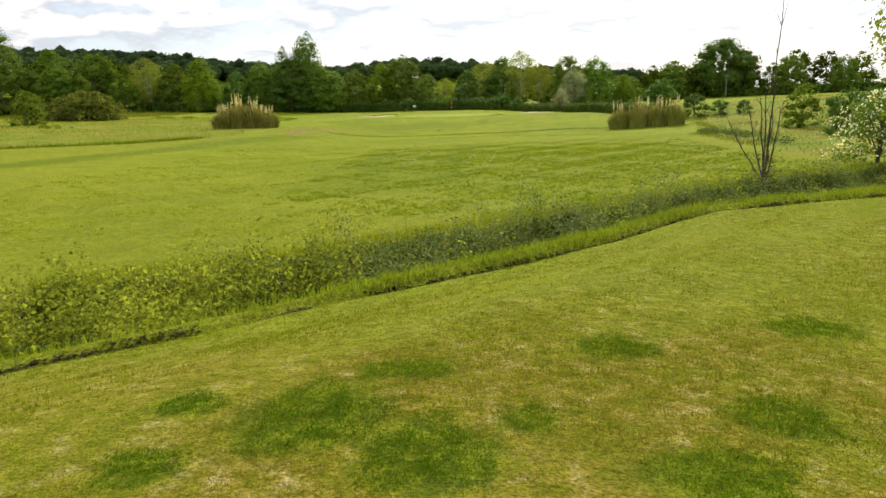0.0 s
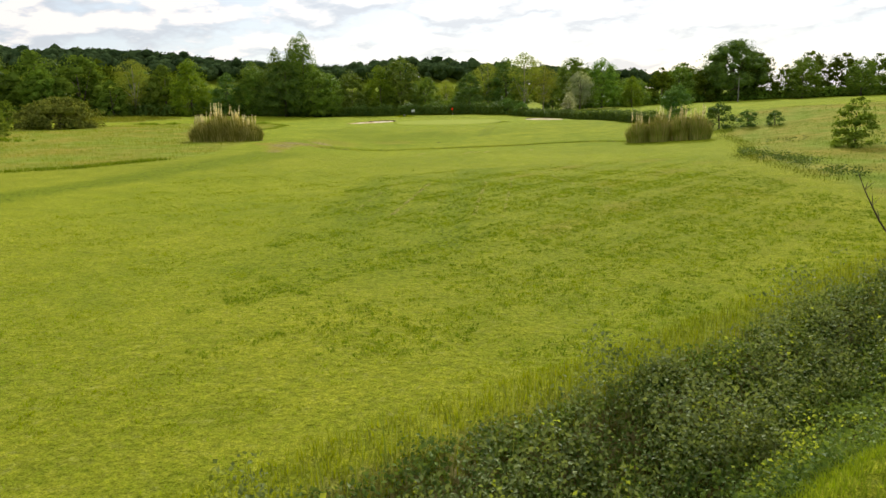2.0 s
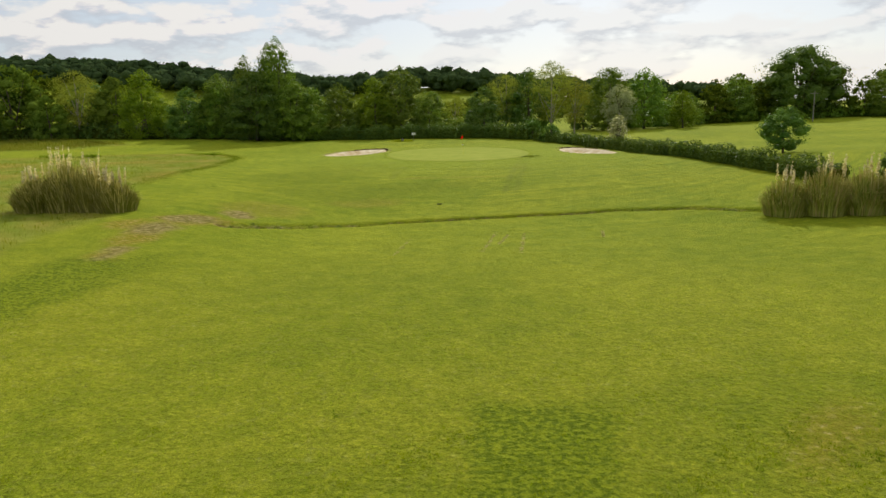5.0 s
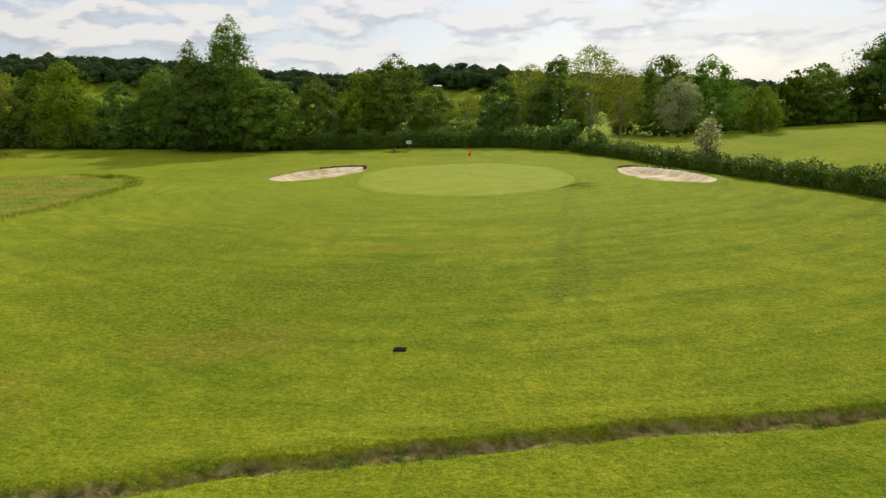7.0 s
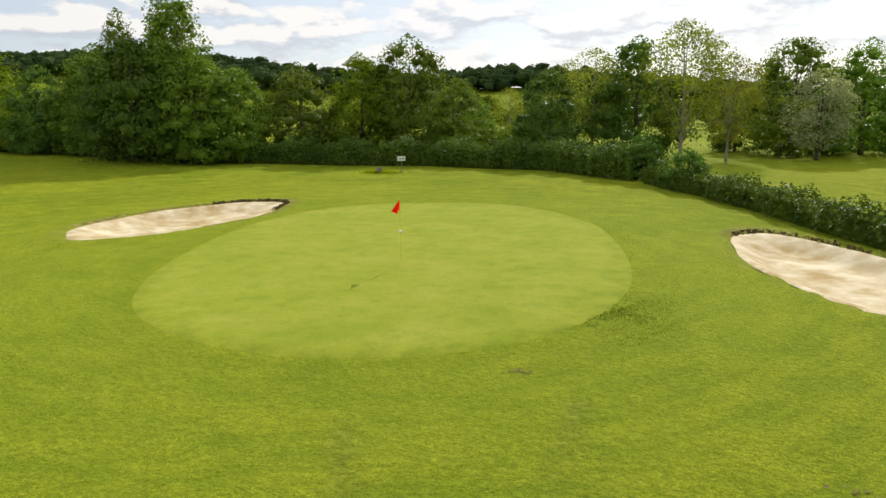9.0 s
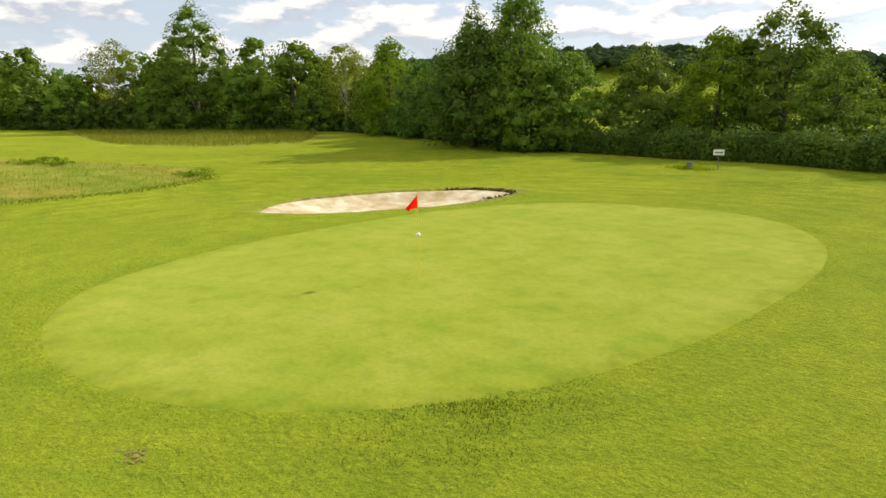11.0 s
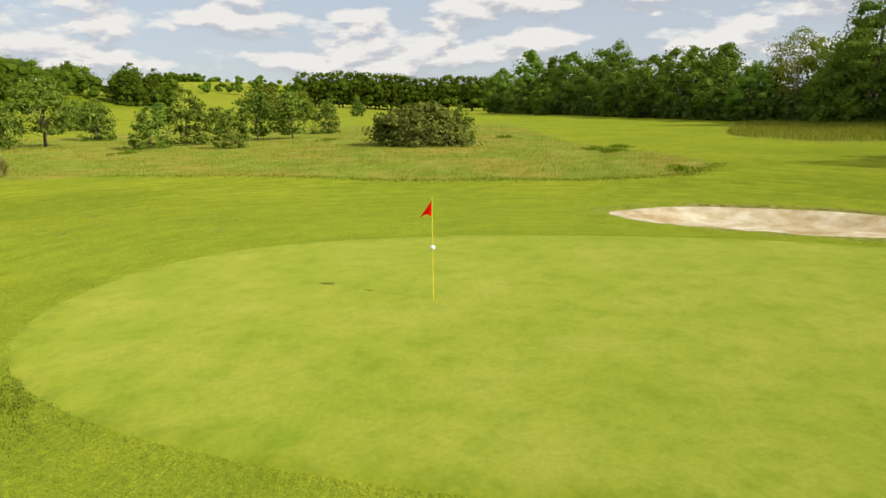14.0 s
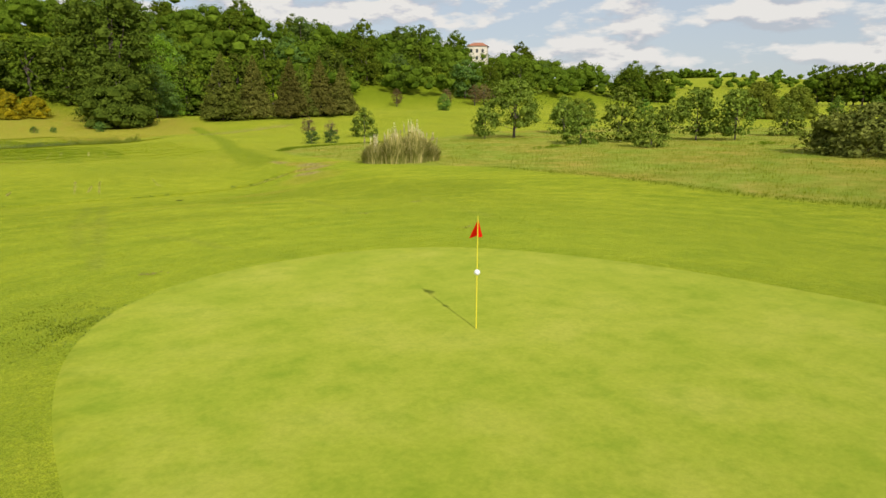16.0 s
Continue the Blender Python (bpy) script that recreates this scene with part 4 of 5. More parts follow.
# a second row closes the trees along the left fairway
plant([(("hill", "hillbright")[i % 2], x + 1.5 * (i % 3), y + 7 + 2 * (i % 2), 8.5 + 0.16 * i + 1.0 * (i % 4)) for i, (x, y) in enumerate(
    (-62 - 7.6 * k, np.interp(62 + 7.6 * k, [62, 92, 120, 160, 240], [146, 136, 120, 100, 52])) for k in range(24))], "trees along the left fairway")

plant([("hill", 44, 161, 7.4), ("hilldark", 50.5, 169, 9.4), ("hill", 54.5, 165, 8.0), ("hilldark", 66, 166, 9.8), ("hill", 71.5, 163, 7.2), ("hilldark", 78, 166, 10), ("hill", 90, 161, 8.2), ("hilldark", 84, 164, 9.4), ("hill", 40, 170, 6.6), ("hillbright", 31, 166, 6.2),
       ("hill", 104, 152, 8.0), ("hill", 112, 150, 7.0)], "trees across the field")

# the avenue of plane trees
for row in range(2):
    for i in range(17):
        a = i / 16
        put(KINDS["plane"][0], -289 - 30 * a - 9 * row + spin.uniform(-1, 1), -58 + 88 * a + 4 * row, spin.uniform(0.92, 1.05), spin.uniform(0, 360), group="avenue of plane trees")

def in_view(x, y):
    """The gap in the wood below the villa."""
    return float(np.abs(line_distance(np.array([(-183, -160), (-158, -124)], float), x, y))) < 9


# woodland edge on the hillside
hill = np.random.default_rng(9)
for i in range(64):
    x, y = hill.uniform(-222, 50), -70 - 110 * hill.uniform(0, 1) ** 1.3
    if x < -60:
        y = min(y, -86)
    t, h0 = KINDS[("hill", "hill", "hilldark", "hillbright")[int(hill.integers(0, 4))]]
    if in_view(x, y):
        continue
    put(t, x, y, hill.uniform(0.8, 1.25), hill.uniform(0, 360), hill.uniform(0.9, 1.15), group="hillside trees")

away(PATTERNS)


# ---- far woods ----
def woods(name, label, seed, places, radius, per, size, leaf, lumps=6, core=0.44, vary=0.2):
    """Far woodland: one crown of sprays at each place."""
    rng = np.random.default_rng(seed)
    vs, fs, n = [], [], 0
    for x, y in places:
        r = radius * rng.uniform(1 - vary, 1 + vary)
        z = ground_at(x, y)
        c = np.array([x, y, z + r * 0.8]) + rng.normal(size=(lumps, 3)) * r * np.array([0.42, 0.42, 1.5 * vary])
        for v, f in (crown_cards(rng, c, np.full(lumps, r * 0.6), per, size, face=1.1), masses(rng, c, np.full(lumps, r * core), 0.8)):
            vs.append(v)
            fs.append(f + n)
            n += len(v)
    tagged(new(name, mesh_from(name, np.concatenate(vs), np.concatenate(fs), leaf)), label, "woodland", kind="stuff")


def scatter(rng, n, x0, x1, y0, y1):
    return list(zip(rng.uniform(x0, x1, n), rng.uniform(y0, y1, n)))


_r = np.random.default_rng(21)
woods("hillside_woods", "dense green woodland covering the hillside", 31, [p for p in scatter(_r, 430, -228, 60, -205, -84) if not in_view(*p)], 6.0, 300, 0.5, LEAF_WOOD, core=0.28)
# The ridge's haze is only the blue tint of its leaves.
woods("far_ridge_woods", "distant dark wooded ridge, its haze tinted into the leaf colour", 32, scatter(_r, 950, -520, 45, 450, 545) + scatter(_r, 150, 45, 190, 470, 545), 7.5, 64, 1.5, LEAF_RIDGE_HAZED, 4, 0.46, 0.16)
woods("far_hill_copse", "distant copses and hedges between fields", 33, scatter(_r, 70, -660, -560, -400, -350) + scatter(_r, 40, -560, -440, -260, -80), 5.0, 50, 1.4, LEAF_WOOD)
woods("field_woods", "belt of trees beyond the fields", 34, scatter(_r, 110, -140, 60, 230, 300), 4.0, 70, 0.9, LEAF_WOOD)


# ---- hedge ----
def hedge(name, label, line, width, height, seed, density=60, size=0.20, leaf=LEAF_DARK, category="hedge"):
    rng = np.random.default_rng(seed)
    line = np.array(line, float)
    seg = np.hypot(*np.diff(line, axis=0).T)
    total = seg.sum()
    n = int(total * density * (width + 2 * height) / 2)
    s = rng.uniform(0, total, n)
    cum = np.r_[0, np.cumsum(seg)]
    k = np.clip(np.searchsorted(cum, s) - 1, 0, len(seg) - 1)
    t = (s - cum[k]) / seg[k]
    base = line[k] + (line[k + 1] - line[k]) * t[:, None]
    d = (line[k + 1] - line[k]) / seg[k][:, None]
    q = rng.uniform(-0.15, math.pi + 0.15, n)
    lump = 1 + 0.16 * np.sin(s * 1.3 + seed) + 0.10 * np.sin(s * 3.7) + 0.06 * rng.normal(size=n)
    across, up = np.sign(np.cos(q)) * np.abs(np.cos(q)) ** 0.5 * width / 2 * lump, np.abs(np.sin(q)) ** 0.5 * height * lump
    pos = np.column_stack([base[:, 0] - d[:, 1] * across, base[:, 1] + d[:, 0] * across, np.zeros(n)])
    pos[:, 2] = land(pos[:, 0], pos[:, 1], False) + np.maximum(0.05, up * rng.uniform(0.75, 1.05, n))
    out = np.column_stack([-d[:, 1] * np.cos(q), d[:, 0] * np.cos(q), np.sin(q)])
    v, f = cards(rng, pos, size * rng.uniform(0.6, 1.5, n), out)
    h = thing(name, label, category)
    part("foliage", mesh_from("foliage", v, f, leaf), h)
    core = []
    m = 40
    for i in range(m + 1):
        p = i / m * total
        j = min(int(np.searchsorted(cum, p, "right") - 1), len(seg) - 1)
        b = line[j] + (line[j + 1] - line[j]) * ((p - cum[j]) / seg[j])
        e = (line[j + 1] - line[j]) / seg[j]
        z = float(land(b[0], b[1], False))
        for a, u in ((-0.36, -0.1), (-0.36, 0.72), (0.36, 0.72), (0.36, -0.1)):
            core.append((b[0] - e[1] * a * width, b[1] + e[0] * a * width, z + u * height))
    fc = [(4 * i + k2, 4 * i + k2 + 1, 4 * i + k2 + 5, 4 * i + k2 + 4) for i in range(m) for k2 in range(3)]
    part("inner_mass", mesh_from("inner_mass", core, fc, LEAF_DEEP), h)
    return h


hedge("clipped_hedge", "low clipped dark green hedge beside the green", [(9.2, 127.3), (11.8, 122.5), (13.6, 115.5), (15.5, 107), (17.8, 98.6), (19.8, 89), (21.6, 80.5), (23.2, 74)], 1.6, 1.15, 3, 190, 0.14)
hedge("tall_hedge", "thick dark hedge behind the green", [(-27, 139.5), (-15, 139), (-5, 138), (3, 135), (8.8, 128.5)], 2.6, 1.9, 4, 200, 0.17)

hedge("undergrowth", "tangled green scrub under the trees", [(-26, 141), (-40, 139.5), (-52, 143), (-66, 144), (-80, 139), (-92, 132)], 4.5, 2.2, 5, 26, 0.38, LEAF_DARK, "scrub")
hedge("undergrowth", "tangled green scrub under the trees", [(-92, 132), (-108, 126), (-120, 116), (-146, 104), (-172, 86), (-200, 70), (-232, 52)], 6, 3.4, 6, 9, 0.8, LEAF_DARK, "scrub")
hedge("undergrowth", "mixed scrub behind the hedge", [(-22, 145), (-10, 150), (4, 149)], 4, 2.6, 7, 26, 0.36, LEAF_MID, "scrub")
hedge("undergrowth", "scrub at the field edge below the oaks", [(24, 158), (38, 160), (56, 166), (76, 162), (100, 156)], 4, 2.0, 8, 18, 0.5, LEAF_MID, "scrub")


# ---- flagstick ----
def flagstick(x, y):
    z = ground_at(x, y) + 0.02
    t = thing("flagstick", "thin yellow flagstick with red flag standing in the hole", "golf flag", at=(x, y, z))
    yellow = plain_material("yellow_paint", (0.75, 0.62, 0.03), (0.85, 0.72, 0.06), 20, 0.4, 0)
    red = leaf_material("red_cloth", (0.72, 0.006, 0.015), (0.85, 0.012, 0.03), 0.4, 0.7)
    white = plain_material("white_plastic", (0.78, 0.78, 0.76), (0.84, 0.84, 0.82), 12, 0.4, 0)
    dark = plain_material("hole_shade", (0.01, 0.01, 0.008), (0.02, 0.02, 0.015), 12, 0.9, 0)
    v, f = tube([(0, 0, -0.1), (0, 0, 1.0), (0, 0, 2.1)], [0.011, 0.010, 0.008], 8)
    part("pole", mesh_from("pole", v, f, yellow, True), t)
    bm = bmesh.new()
    bmesh.ops.create_uvsphere(bm, u_segments=16, v_segments=10, radius=0.055)
    bmesh.ops.translate(bm, verts=bm.verts, vec=(0, 0, 1.07))
    me = bpy.data.meshes.new("marker")
    bm.to_mesh(me)
    me.materials.append(white)
    me.shade_smooth()
    part("marker", me, t, "white ball marker")
    vs, fs, n, m = [], [], 10, 8
    for i in range(n + 1):
        a = i / n
        for k in range(m + 1):
            b = k / m
            x = 2 * b * (1 - b) * -0.42 * a
            y = 2 * b * (1 - b) * -0.20 * a - 0.27 * b * b * a
            vs.append((x + 0.012 * math.sin(9 * b), y, 2.08 - (0.06 + 0.36 * a) * (0.86 + 0.14 * b) - 0.02 * math.sin(7 * b) * a))
    for i in range(n):
        for k in range(m):
            o = i * (m + 1) + k
            fs.append((o, o + 1, o + m + 2, o + m + 1))
    part("flag", mesh_from("flag", vs, fs, red, True), t, "red cloth flag hanging slack")
    # No cup is cut: a flat dark disc stands for its shaded inside.
    bm = bmesh.new()
    bmesh.ops.create_circle(bm, cap_ends=True, radius=0.07, segments=20)
    bmesh.ops.translate(bm, verts=bm.verts, vec=(0, 0, 0.006))
    me = bpy.data.meshes.new("hole")
    bm.to_mesh(me)
    me.materials.append(dark)
    part("hole", me, t, "flat dark disc for the shaded hole")


flagstick(-0.26, 102.75)


# ---- pampas grass ----
def blades(rng, bases, lean, lengths, width, bend=0.6, segs=3, sag=None):
    """Arching grass blades: tapering strips of quads from each base."""
    n = len(bases)
    side = np.column_stack([-lean[:, 1], lean[:, 0], np.zeros(n)])
    side /= np.linalg.norm(side, axis=1)[:, None] + 1e-9
    rows = []
    for i in range(segs + 1):
        a = i / segs
        rise = a - (0.35 * bend if sag is None else sag) * a * a
        c = bases + lean * (lengths[:, None] * a ** (1 + bend)) + np.array([0, 0, 1.0]) * (lengths * rise)[:, None]
        w = width * (1 - 0.92 * a)
        rows += [c - side * w, c + side * w] if i < segs else [c]
    m = 2 * segs + 1
    v = np.stack(rows, 1).reshape(-1, 3)
    k = np.arange(n) * m
    f = []
    for i in range(segs - 1):
        f.append(np.column_stack([k + 2 * i, k + 2 * i + 1, k + 2 * i + 3]))
        f.append(np.column_stack([k + 2 * i, k + 2 * i + 3, k + 2 * i + 2]))
    f.append(np.column_stack([k + 2 * segs - 2, k + 2 * segs - 1, k + 2 * segs]))
    return v, np.concatenate(f)


def pampas(label, tufts, plumes, seed):
    rng = np.random.default_rng(seed)
    t = thing("pampas_grass", label, "pampas grass", "pampas clumps")
    heads, green, dead = [], [], []
    for x, y, h, r in tufts:
        for out, n, inner, low, high in ((green, int(470 * r * r), 1.0, 0.62, 1.0), (dead, int(190 * r * r), 1.0, 0.80, 1.12)):
            q, e = rng.uniform(0, 2 * math.pi, n), np.sqrt(rng.uniform(0, 1, n)) * inner
            tip = np.maximum(0.30, np.sqrt(np.clip(1 - (e / 1.08) ** 2, 0, 1))) * h * rng.uniform(low, high, n)
            long = tip / 0.41
            d = 0.72 * e * r
            base = np.column_stack([x + d * np.cos(q), y + d * np.sin(q), np.full(n, ground_at(x, y))])
            k, q = (1.18 * e * r - d) / long * rng.uniform(0.75, 1.2, n), q + rng.normal(size=n) * 0.3
            out.append((base, np.column_stack([np.cos(q) * k, np.sin(q) * k, np.zeros(n)]), long))
        for _ in range(int(2 * plumes * r)):
            a, b = rng.uniform(0, 2 * math.pi), rng.uniform(0, 0.6) * r
            heads.append((x + b * math.cos(a), y + b * math.sin(a), ground_at(x, y), h * rng.uniform(1.1, 1.42)))
    # An added dark core darkens each tuft from within, in place of self-shadowing.
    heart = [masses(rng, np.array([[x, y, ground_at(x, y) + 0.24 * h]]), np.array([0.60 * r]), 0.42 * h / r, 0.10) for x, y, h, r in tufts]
    part("heart", mesh_from("heart", *join(heart), PAMPAS_SHADE), t, "dark mass at the heart, standing in for inner shade")
    for name, parts_, wide, leaf, words in (("leaves", green, 0.030, PAMPAS_BLADE, ""), ("dry_leaves", dead, 0.022, PAMPAS_STRAW, "straw-coloured dry leaves and stalks")):
        v, f = blades(rng, *[np.concatenate(c) for c in zip(*parts_)], wide, 0.25, 4, 0.6)
        part(name, mesh_from(name, v, f, leaf), t, words)
    if heads:
        for x, y, z, h in heads:
            lean = rng.uniform(-0.12, 0.12, 2)
            n = 40
            a = rng.uniform(0, 1, n)
            pos = np.column_stack([x + lean[0] * h * (0.7 + 0.3 * a), y + lean[1] * h * (0.7 + 0.3 * a), z + h * (0.72 + 0.28 * a)]) + rng.normal(size=(n, 3)) * 0.018
            cv, cf = cards(rng, pos, rng.uniform(0.08, 0.18, n) * (1.1 - 0.6 * a), np.tile([0, 0, 1.2], (n, 1)))
            sv, sf = tube([(x, y, z), (x + lean[0] * h * 0.72, y + lean[1] * h * 0.72, z + h * 0.74)], [0.012, 0.006], 4)
            pv, pf = join([(cv, cf), (sv, sf)])
            part("plume", mesh_from("plume", pv, pf, PLUME), t, "pale feathery plume")
    return t


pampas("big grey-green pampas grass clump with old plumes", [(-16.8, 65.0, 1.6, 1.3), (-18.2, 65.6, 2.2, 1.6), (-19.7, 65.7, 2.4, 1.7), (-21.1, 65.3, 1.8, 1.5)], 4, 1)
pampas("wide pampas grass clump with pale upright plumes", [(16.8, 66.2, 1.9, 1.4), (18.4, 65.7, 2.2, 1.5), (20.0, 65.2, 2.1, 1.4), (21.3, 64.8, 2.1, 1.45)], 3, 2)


# ---- big shrub in the rough ----
PETAL = leaf_material("white_petal", (0.62, 0.62, 0.55), (0.82, 0.82, 0.76), 0.4)


def shrub(name, label, x, y, h, width, spread, turn, seed, leaves, size, leaf, flowers=0):
    t = make_tree(name, label, seed, h, 0.0, width, "dome", 60, leaves, size, leaf, fork=10, solid=0.7 if width > 5 else 0, spread=spread, category="shrub", stems=3)
    t.matrix_basis = Matrix.Translation((x, y, ground_at(x, y) - 0.05)) @ Matrix.Rotation(radians(turn), 4, "Z")
    if flowers:
        rng = np.random.default_rng(seed + 100)
        v, f = crown_fill(rng, h * 1.02, 0.3, width * 1.06, "dome", flowers, 0.10, spread)
        part("blossom", mesh_from("blossom", v, f, PETAL), t, "small white blossom")
    return t


LEAF_SHRUB = leaf_material("leaf_olive_shrub", (0.030, 0.048, 0.006), (0.29, 0.300, 0.065), 0.24)
shrub("wide_shrub", "broad olive green shrub with a rounded top, in long grass", -46.4, 86.2, 3.7, 7.2, 1.62, 66, 51, 8000, 0.30, LEAF_SHRUB)
shrub("flowering_tree", "young silvery tree full of pale blossom by the hedge", 16.5, 107.6, 3.7, 2.5, 1.0, 0, 52, 1900, 0.17, LEAF_SILVER, 500)
shrub("blossom_bush", "bush with many small white flowers by the ditch", 16.6, 23.6, 2.5, 2.8, 1.2, 0, 53, 2600, 0.10, LEAF_MID, 900)


# ---- bare sapling at the ditch ----
def bare_tree(x, y, seed):
    rng = np.random.default_rng(seed)
    t = thing("bare_sapling", "bare dead sapling with several thin upright stems by the ditch", "tree", at=(x, y, ground_at(x, y)))
    for q, k, h in ((0.4, 0.05, 5.2), (2.2, 0.16, 2.6), (3.0, 0.62, 1.9), (4.2, 0.12, 2.9), (5.4, 0.22, 2.3), (1.2, 0.25, 2.0), (3.4, 0.30, 2.2)):
        pts = [np.array([math.cos(q) * k * h * a ** 0.8 + 0.02 * rng.normal(), math.sin(q) * 0.4 * k * h * a, h * a - 0.1 * (a == 0)]) for a in np.linspace(0, 1, 7)]
        bits = [tube(pts, [0.030 * (1 - 0.85 * i / 6) + 0.003 for i in range(7)], 6)]
        for i in range(2, 6):
            for _ in range(2):
                e = pts[i] + np.array([*rng.uniform(-0.22, 0.22, 2), rng.uniform(0.12, 0.4)]) * h * 0.4
                bits.append(tube([pts[i], (pts[i] + e) / 2 + 0.02, e], [0.011, 0.007, 0.003], 4))
        part("stem", mesh_from("stem", *join(bits), BARK, True), t)


bare_tree(11.15, 19.6, 8)


# ---- ditch plants ----
def along(line, rng, n, x0, x1, off0, off1):
    """Random places beside a line, for stretches between two x; off: metres to its left."""
    p = np.array(line, float)
    out = []
    while len(out) < n:
        k = rng.integers(0, len(p) - 1, 4 * n)
        w = np.hypot(*(p[k + 1] - p[k]).T)
        ok = rng.uniform(0, 40, len(k)) < w
        k = k[ok]
        t = rng.uniform(0, 1, len(k))[:, None]
        d = p[k + 1] - p[k]
        d = d / np.hypot(d[:, 0], d[:, 1])[:, None]
        o = rng.uniform(off0, off1, len(k))[:, None]
        q = p[k] + (p[k + 1] - p[k]) * t + np.column_stack([-d[:, 1], d[:, 0]]) * o
        out += [r for r in q.tolist() if x0 < r[0] < x1]
    return np.array(out[:n])


def leafy(rng, xy, heights, per, size, droop=0.0, width=0.10):
    """Upright weeds: leaves strung along each stem."""
    n = len(xy)
    z = land(xy[:, 0], xy[:, 1])
    lean = rng.uniform(-0.22, 0.22, (n, 2))
    a = rng.uniform(0.12, 1, (n, per)) ** 0.8
    h = heights[:, None] * a
    pos = np.stack([xy[:, :1] + lean[:, :1] * h, xy[:, 1:] + lean[:, 1:] * h, z[:, None] + h], -1)
    pos = pos + rng.normal(size=pos.shape) * np.array([width, width, 0.03])
    pos = pos.reshape(-1, 3)
    up = np.tile([0, 0, 0.35], (len(pos), 1))
    return cards(rng, pos, size * rng.uniform(0.6, 1.4, len(pos)), up, droop)


LEAF_WEED = leaf_material("leaf_ditch_weed", (0.040, 0.074, 0.014), (0.205, 0.265, 0.055), 0.32, shine=0.06)
LEAF_NETTLE = leaf_material("leaf_nettle", (0.044, 0.074, 0.020), (0.300, 0.350, 0.120), 0.32, shine=0.07)
LEAF_BRAMBLE = leaf_material("leaf_bramble", (0.080, 0.125, 0.010), (0.480, 0.540, 0.095), 0.50)
_r = np.random.default_rng(77)


def depth_at(xy):
    return land(xy[:, 0], xy[:, 1], False) - land(xy[:, 0], xy[:, 1])


def weeds(name, label, n, x0, x1, o0, o1, fill, lift, per, size, leaf, patchy=None):
    xy = along(DITCH, _r, 2 * n, x0, x1, o0, o1)
    if patchy is not None:
        xy = xy[wobble(xy[:, 0], xy[:, 1], 1.6, patchy) + 0.35 * _r.normal(size=len(xy)) > -0.1]
    xy = xy[:n]
    n = len(xy)
    h = np.maximum(0.10, depth_at(xy) * fill + lift * _r.uniform(0.05, 1.0, n) ** 1.5 * np.maximum(0.15, 1.3 + 1.3 * wobble(xy[:, 0], xy[:, 1], 1.9, 3)))
    v, f = leafy(_r, xy, h, per, size)
    tagged(new(name, mesh_from(name, v, f, leaf)), label, "weeds", kind="stuff")


weeds("ditch_weeds", "dense dark nettles and weeds filling the ditch", 3700, 0.2, 26, -1.5, 1.3, 0.50, 0.16, 34, 0.048, LEAF_WEED)
weeds("ditch_weeds", "dark weeds under the brambles", 700, -9, 0.4, -1.6, 1.3, 0.45, 0.10, 46, 0.045, LEAF_WEED)
weeds("ditch_nettles", "tall grey-green nettles standing in clumps in the ditch", 1100, -1, 26, -0.4, 1.3, 0.72, 0.50, 50, 0.048, LEAF_NETTLE, 6)
weeds("ditch_brambles", "yellow-green brambles and leafy weeds along the ditch", 1250, -9, 0.8, -1.5, 1.2, 0.70, 0.62, 60, 0.052, LEAF_BRAMBLE, 4)
weeds("ditch_brambles", "scattered light green leafy plants in the ditch", 170, 0.4, 26, -1.2, 1.2, 0.60, 0.34, 60, 0.046, LEAF_BRAMBLE)


def grass(name, label, xy, length, width, leaf, lean=0.5, segs=2, bend=0.7):
    n = len(xy)
    q, k = _r.uniform(0, 2 * math.pi, n), _r.uniform(0.1, 1, n) * lean
    base = np.column_stack([xy, land(xy[:, 0], xy[:, 1]) - 0.01])
    v, f = blades(_r, base, np.column_stack([np.cos(q) * k, np.sin(q) * k, np.zeros(n)]), length * _r.uniform(0.5, 1.3, n), width, bend, segs)
    tagged(new(name, mesh_from(name, v, f, leaf)), label, "grass", kind="stuff")


BANK_BLADE = leaf_material("bank_blade", (0.125, 0.180, 0.010), (0.300, 0.345, 0.040), 0.42)
lip_ = along(EDGE, _r, 32000, -6, 24, 0.04, 0.85)
lip_ = lip_[_r.uniform(0, 1, len(lip_)) < np.clip(sm(-3, 4.5, lip_[:, 0]) * (0.65 + 0.5 * wobble(lip_[:, 0], lip_[:, 1], 2.3, 4)), 0.04, 1)]
grass("bank_grass", "bright long grass on the lip between tee and ditch", lip_, 0.19, 0.006, BANK_BLADE, 0.8)
grass("bank_grass", "short overhanging grass along the tee's cut edge", along(EDGE, _r, 3500, -6, 20, -0.12, 0.06), 0.06, 0.005, BANK_BLADE, 1.0)
grass("bank_grass", "long grass hanging into the ditch", along(DITCH, _r, 9000, -10, 28, -1.9, -1.3), 0.12, 0.006, GRASS_BLADE, 1.0)
grass("bank_grass", "long grass along the far ditch bank", along(DITCH, _r, 16000, -12, 28, 1.0, 2.2), 0.18, 0.008, GRASS_BLADE, 0.6)
grass("bank_grass", "tall pale grass where the ditch widens", along(DITCH, _r, 9000, 8.5, 30, -2.6, -1.0), 0.26, 0.009, BANK_BLADE, 0.5)


DITCH_BLADE = leaf_material("ditch_blade", (0.085, 0.130, 0.020), (0.300, 0.330, 0.080), 0.40)
grass("ditch_grass", "thin tall grasses growing up through the ditch weeds", along(DITCH, _r, 4500, -10, 28, -0.2, 1.4), 0.78, 0.005, DITCH_BLADE, 0.34, 3)
grass("ditch_grass", "pale seeding grass along the far ditch bank", along(DITCH, _r, 5000, -10, 28, 1.3, 2.0), 0.26, 0.005, DITCH_BLADE, 0.4, 2)


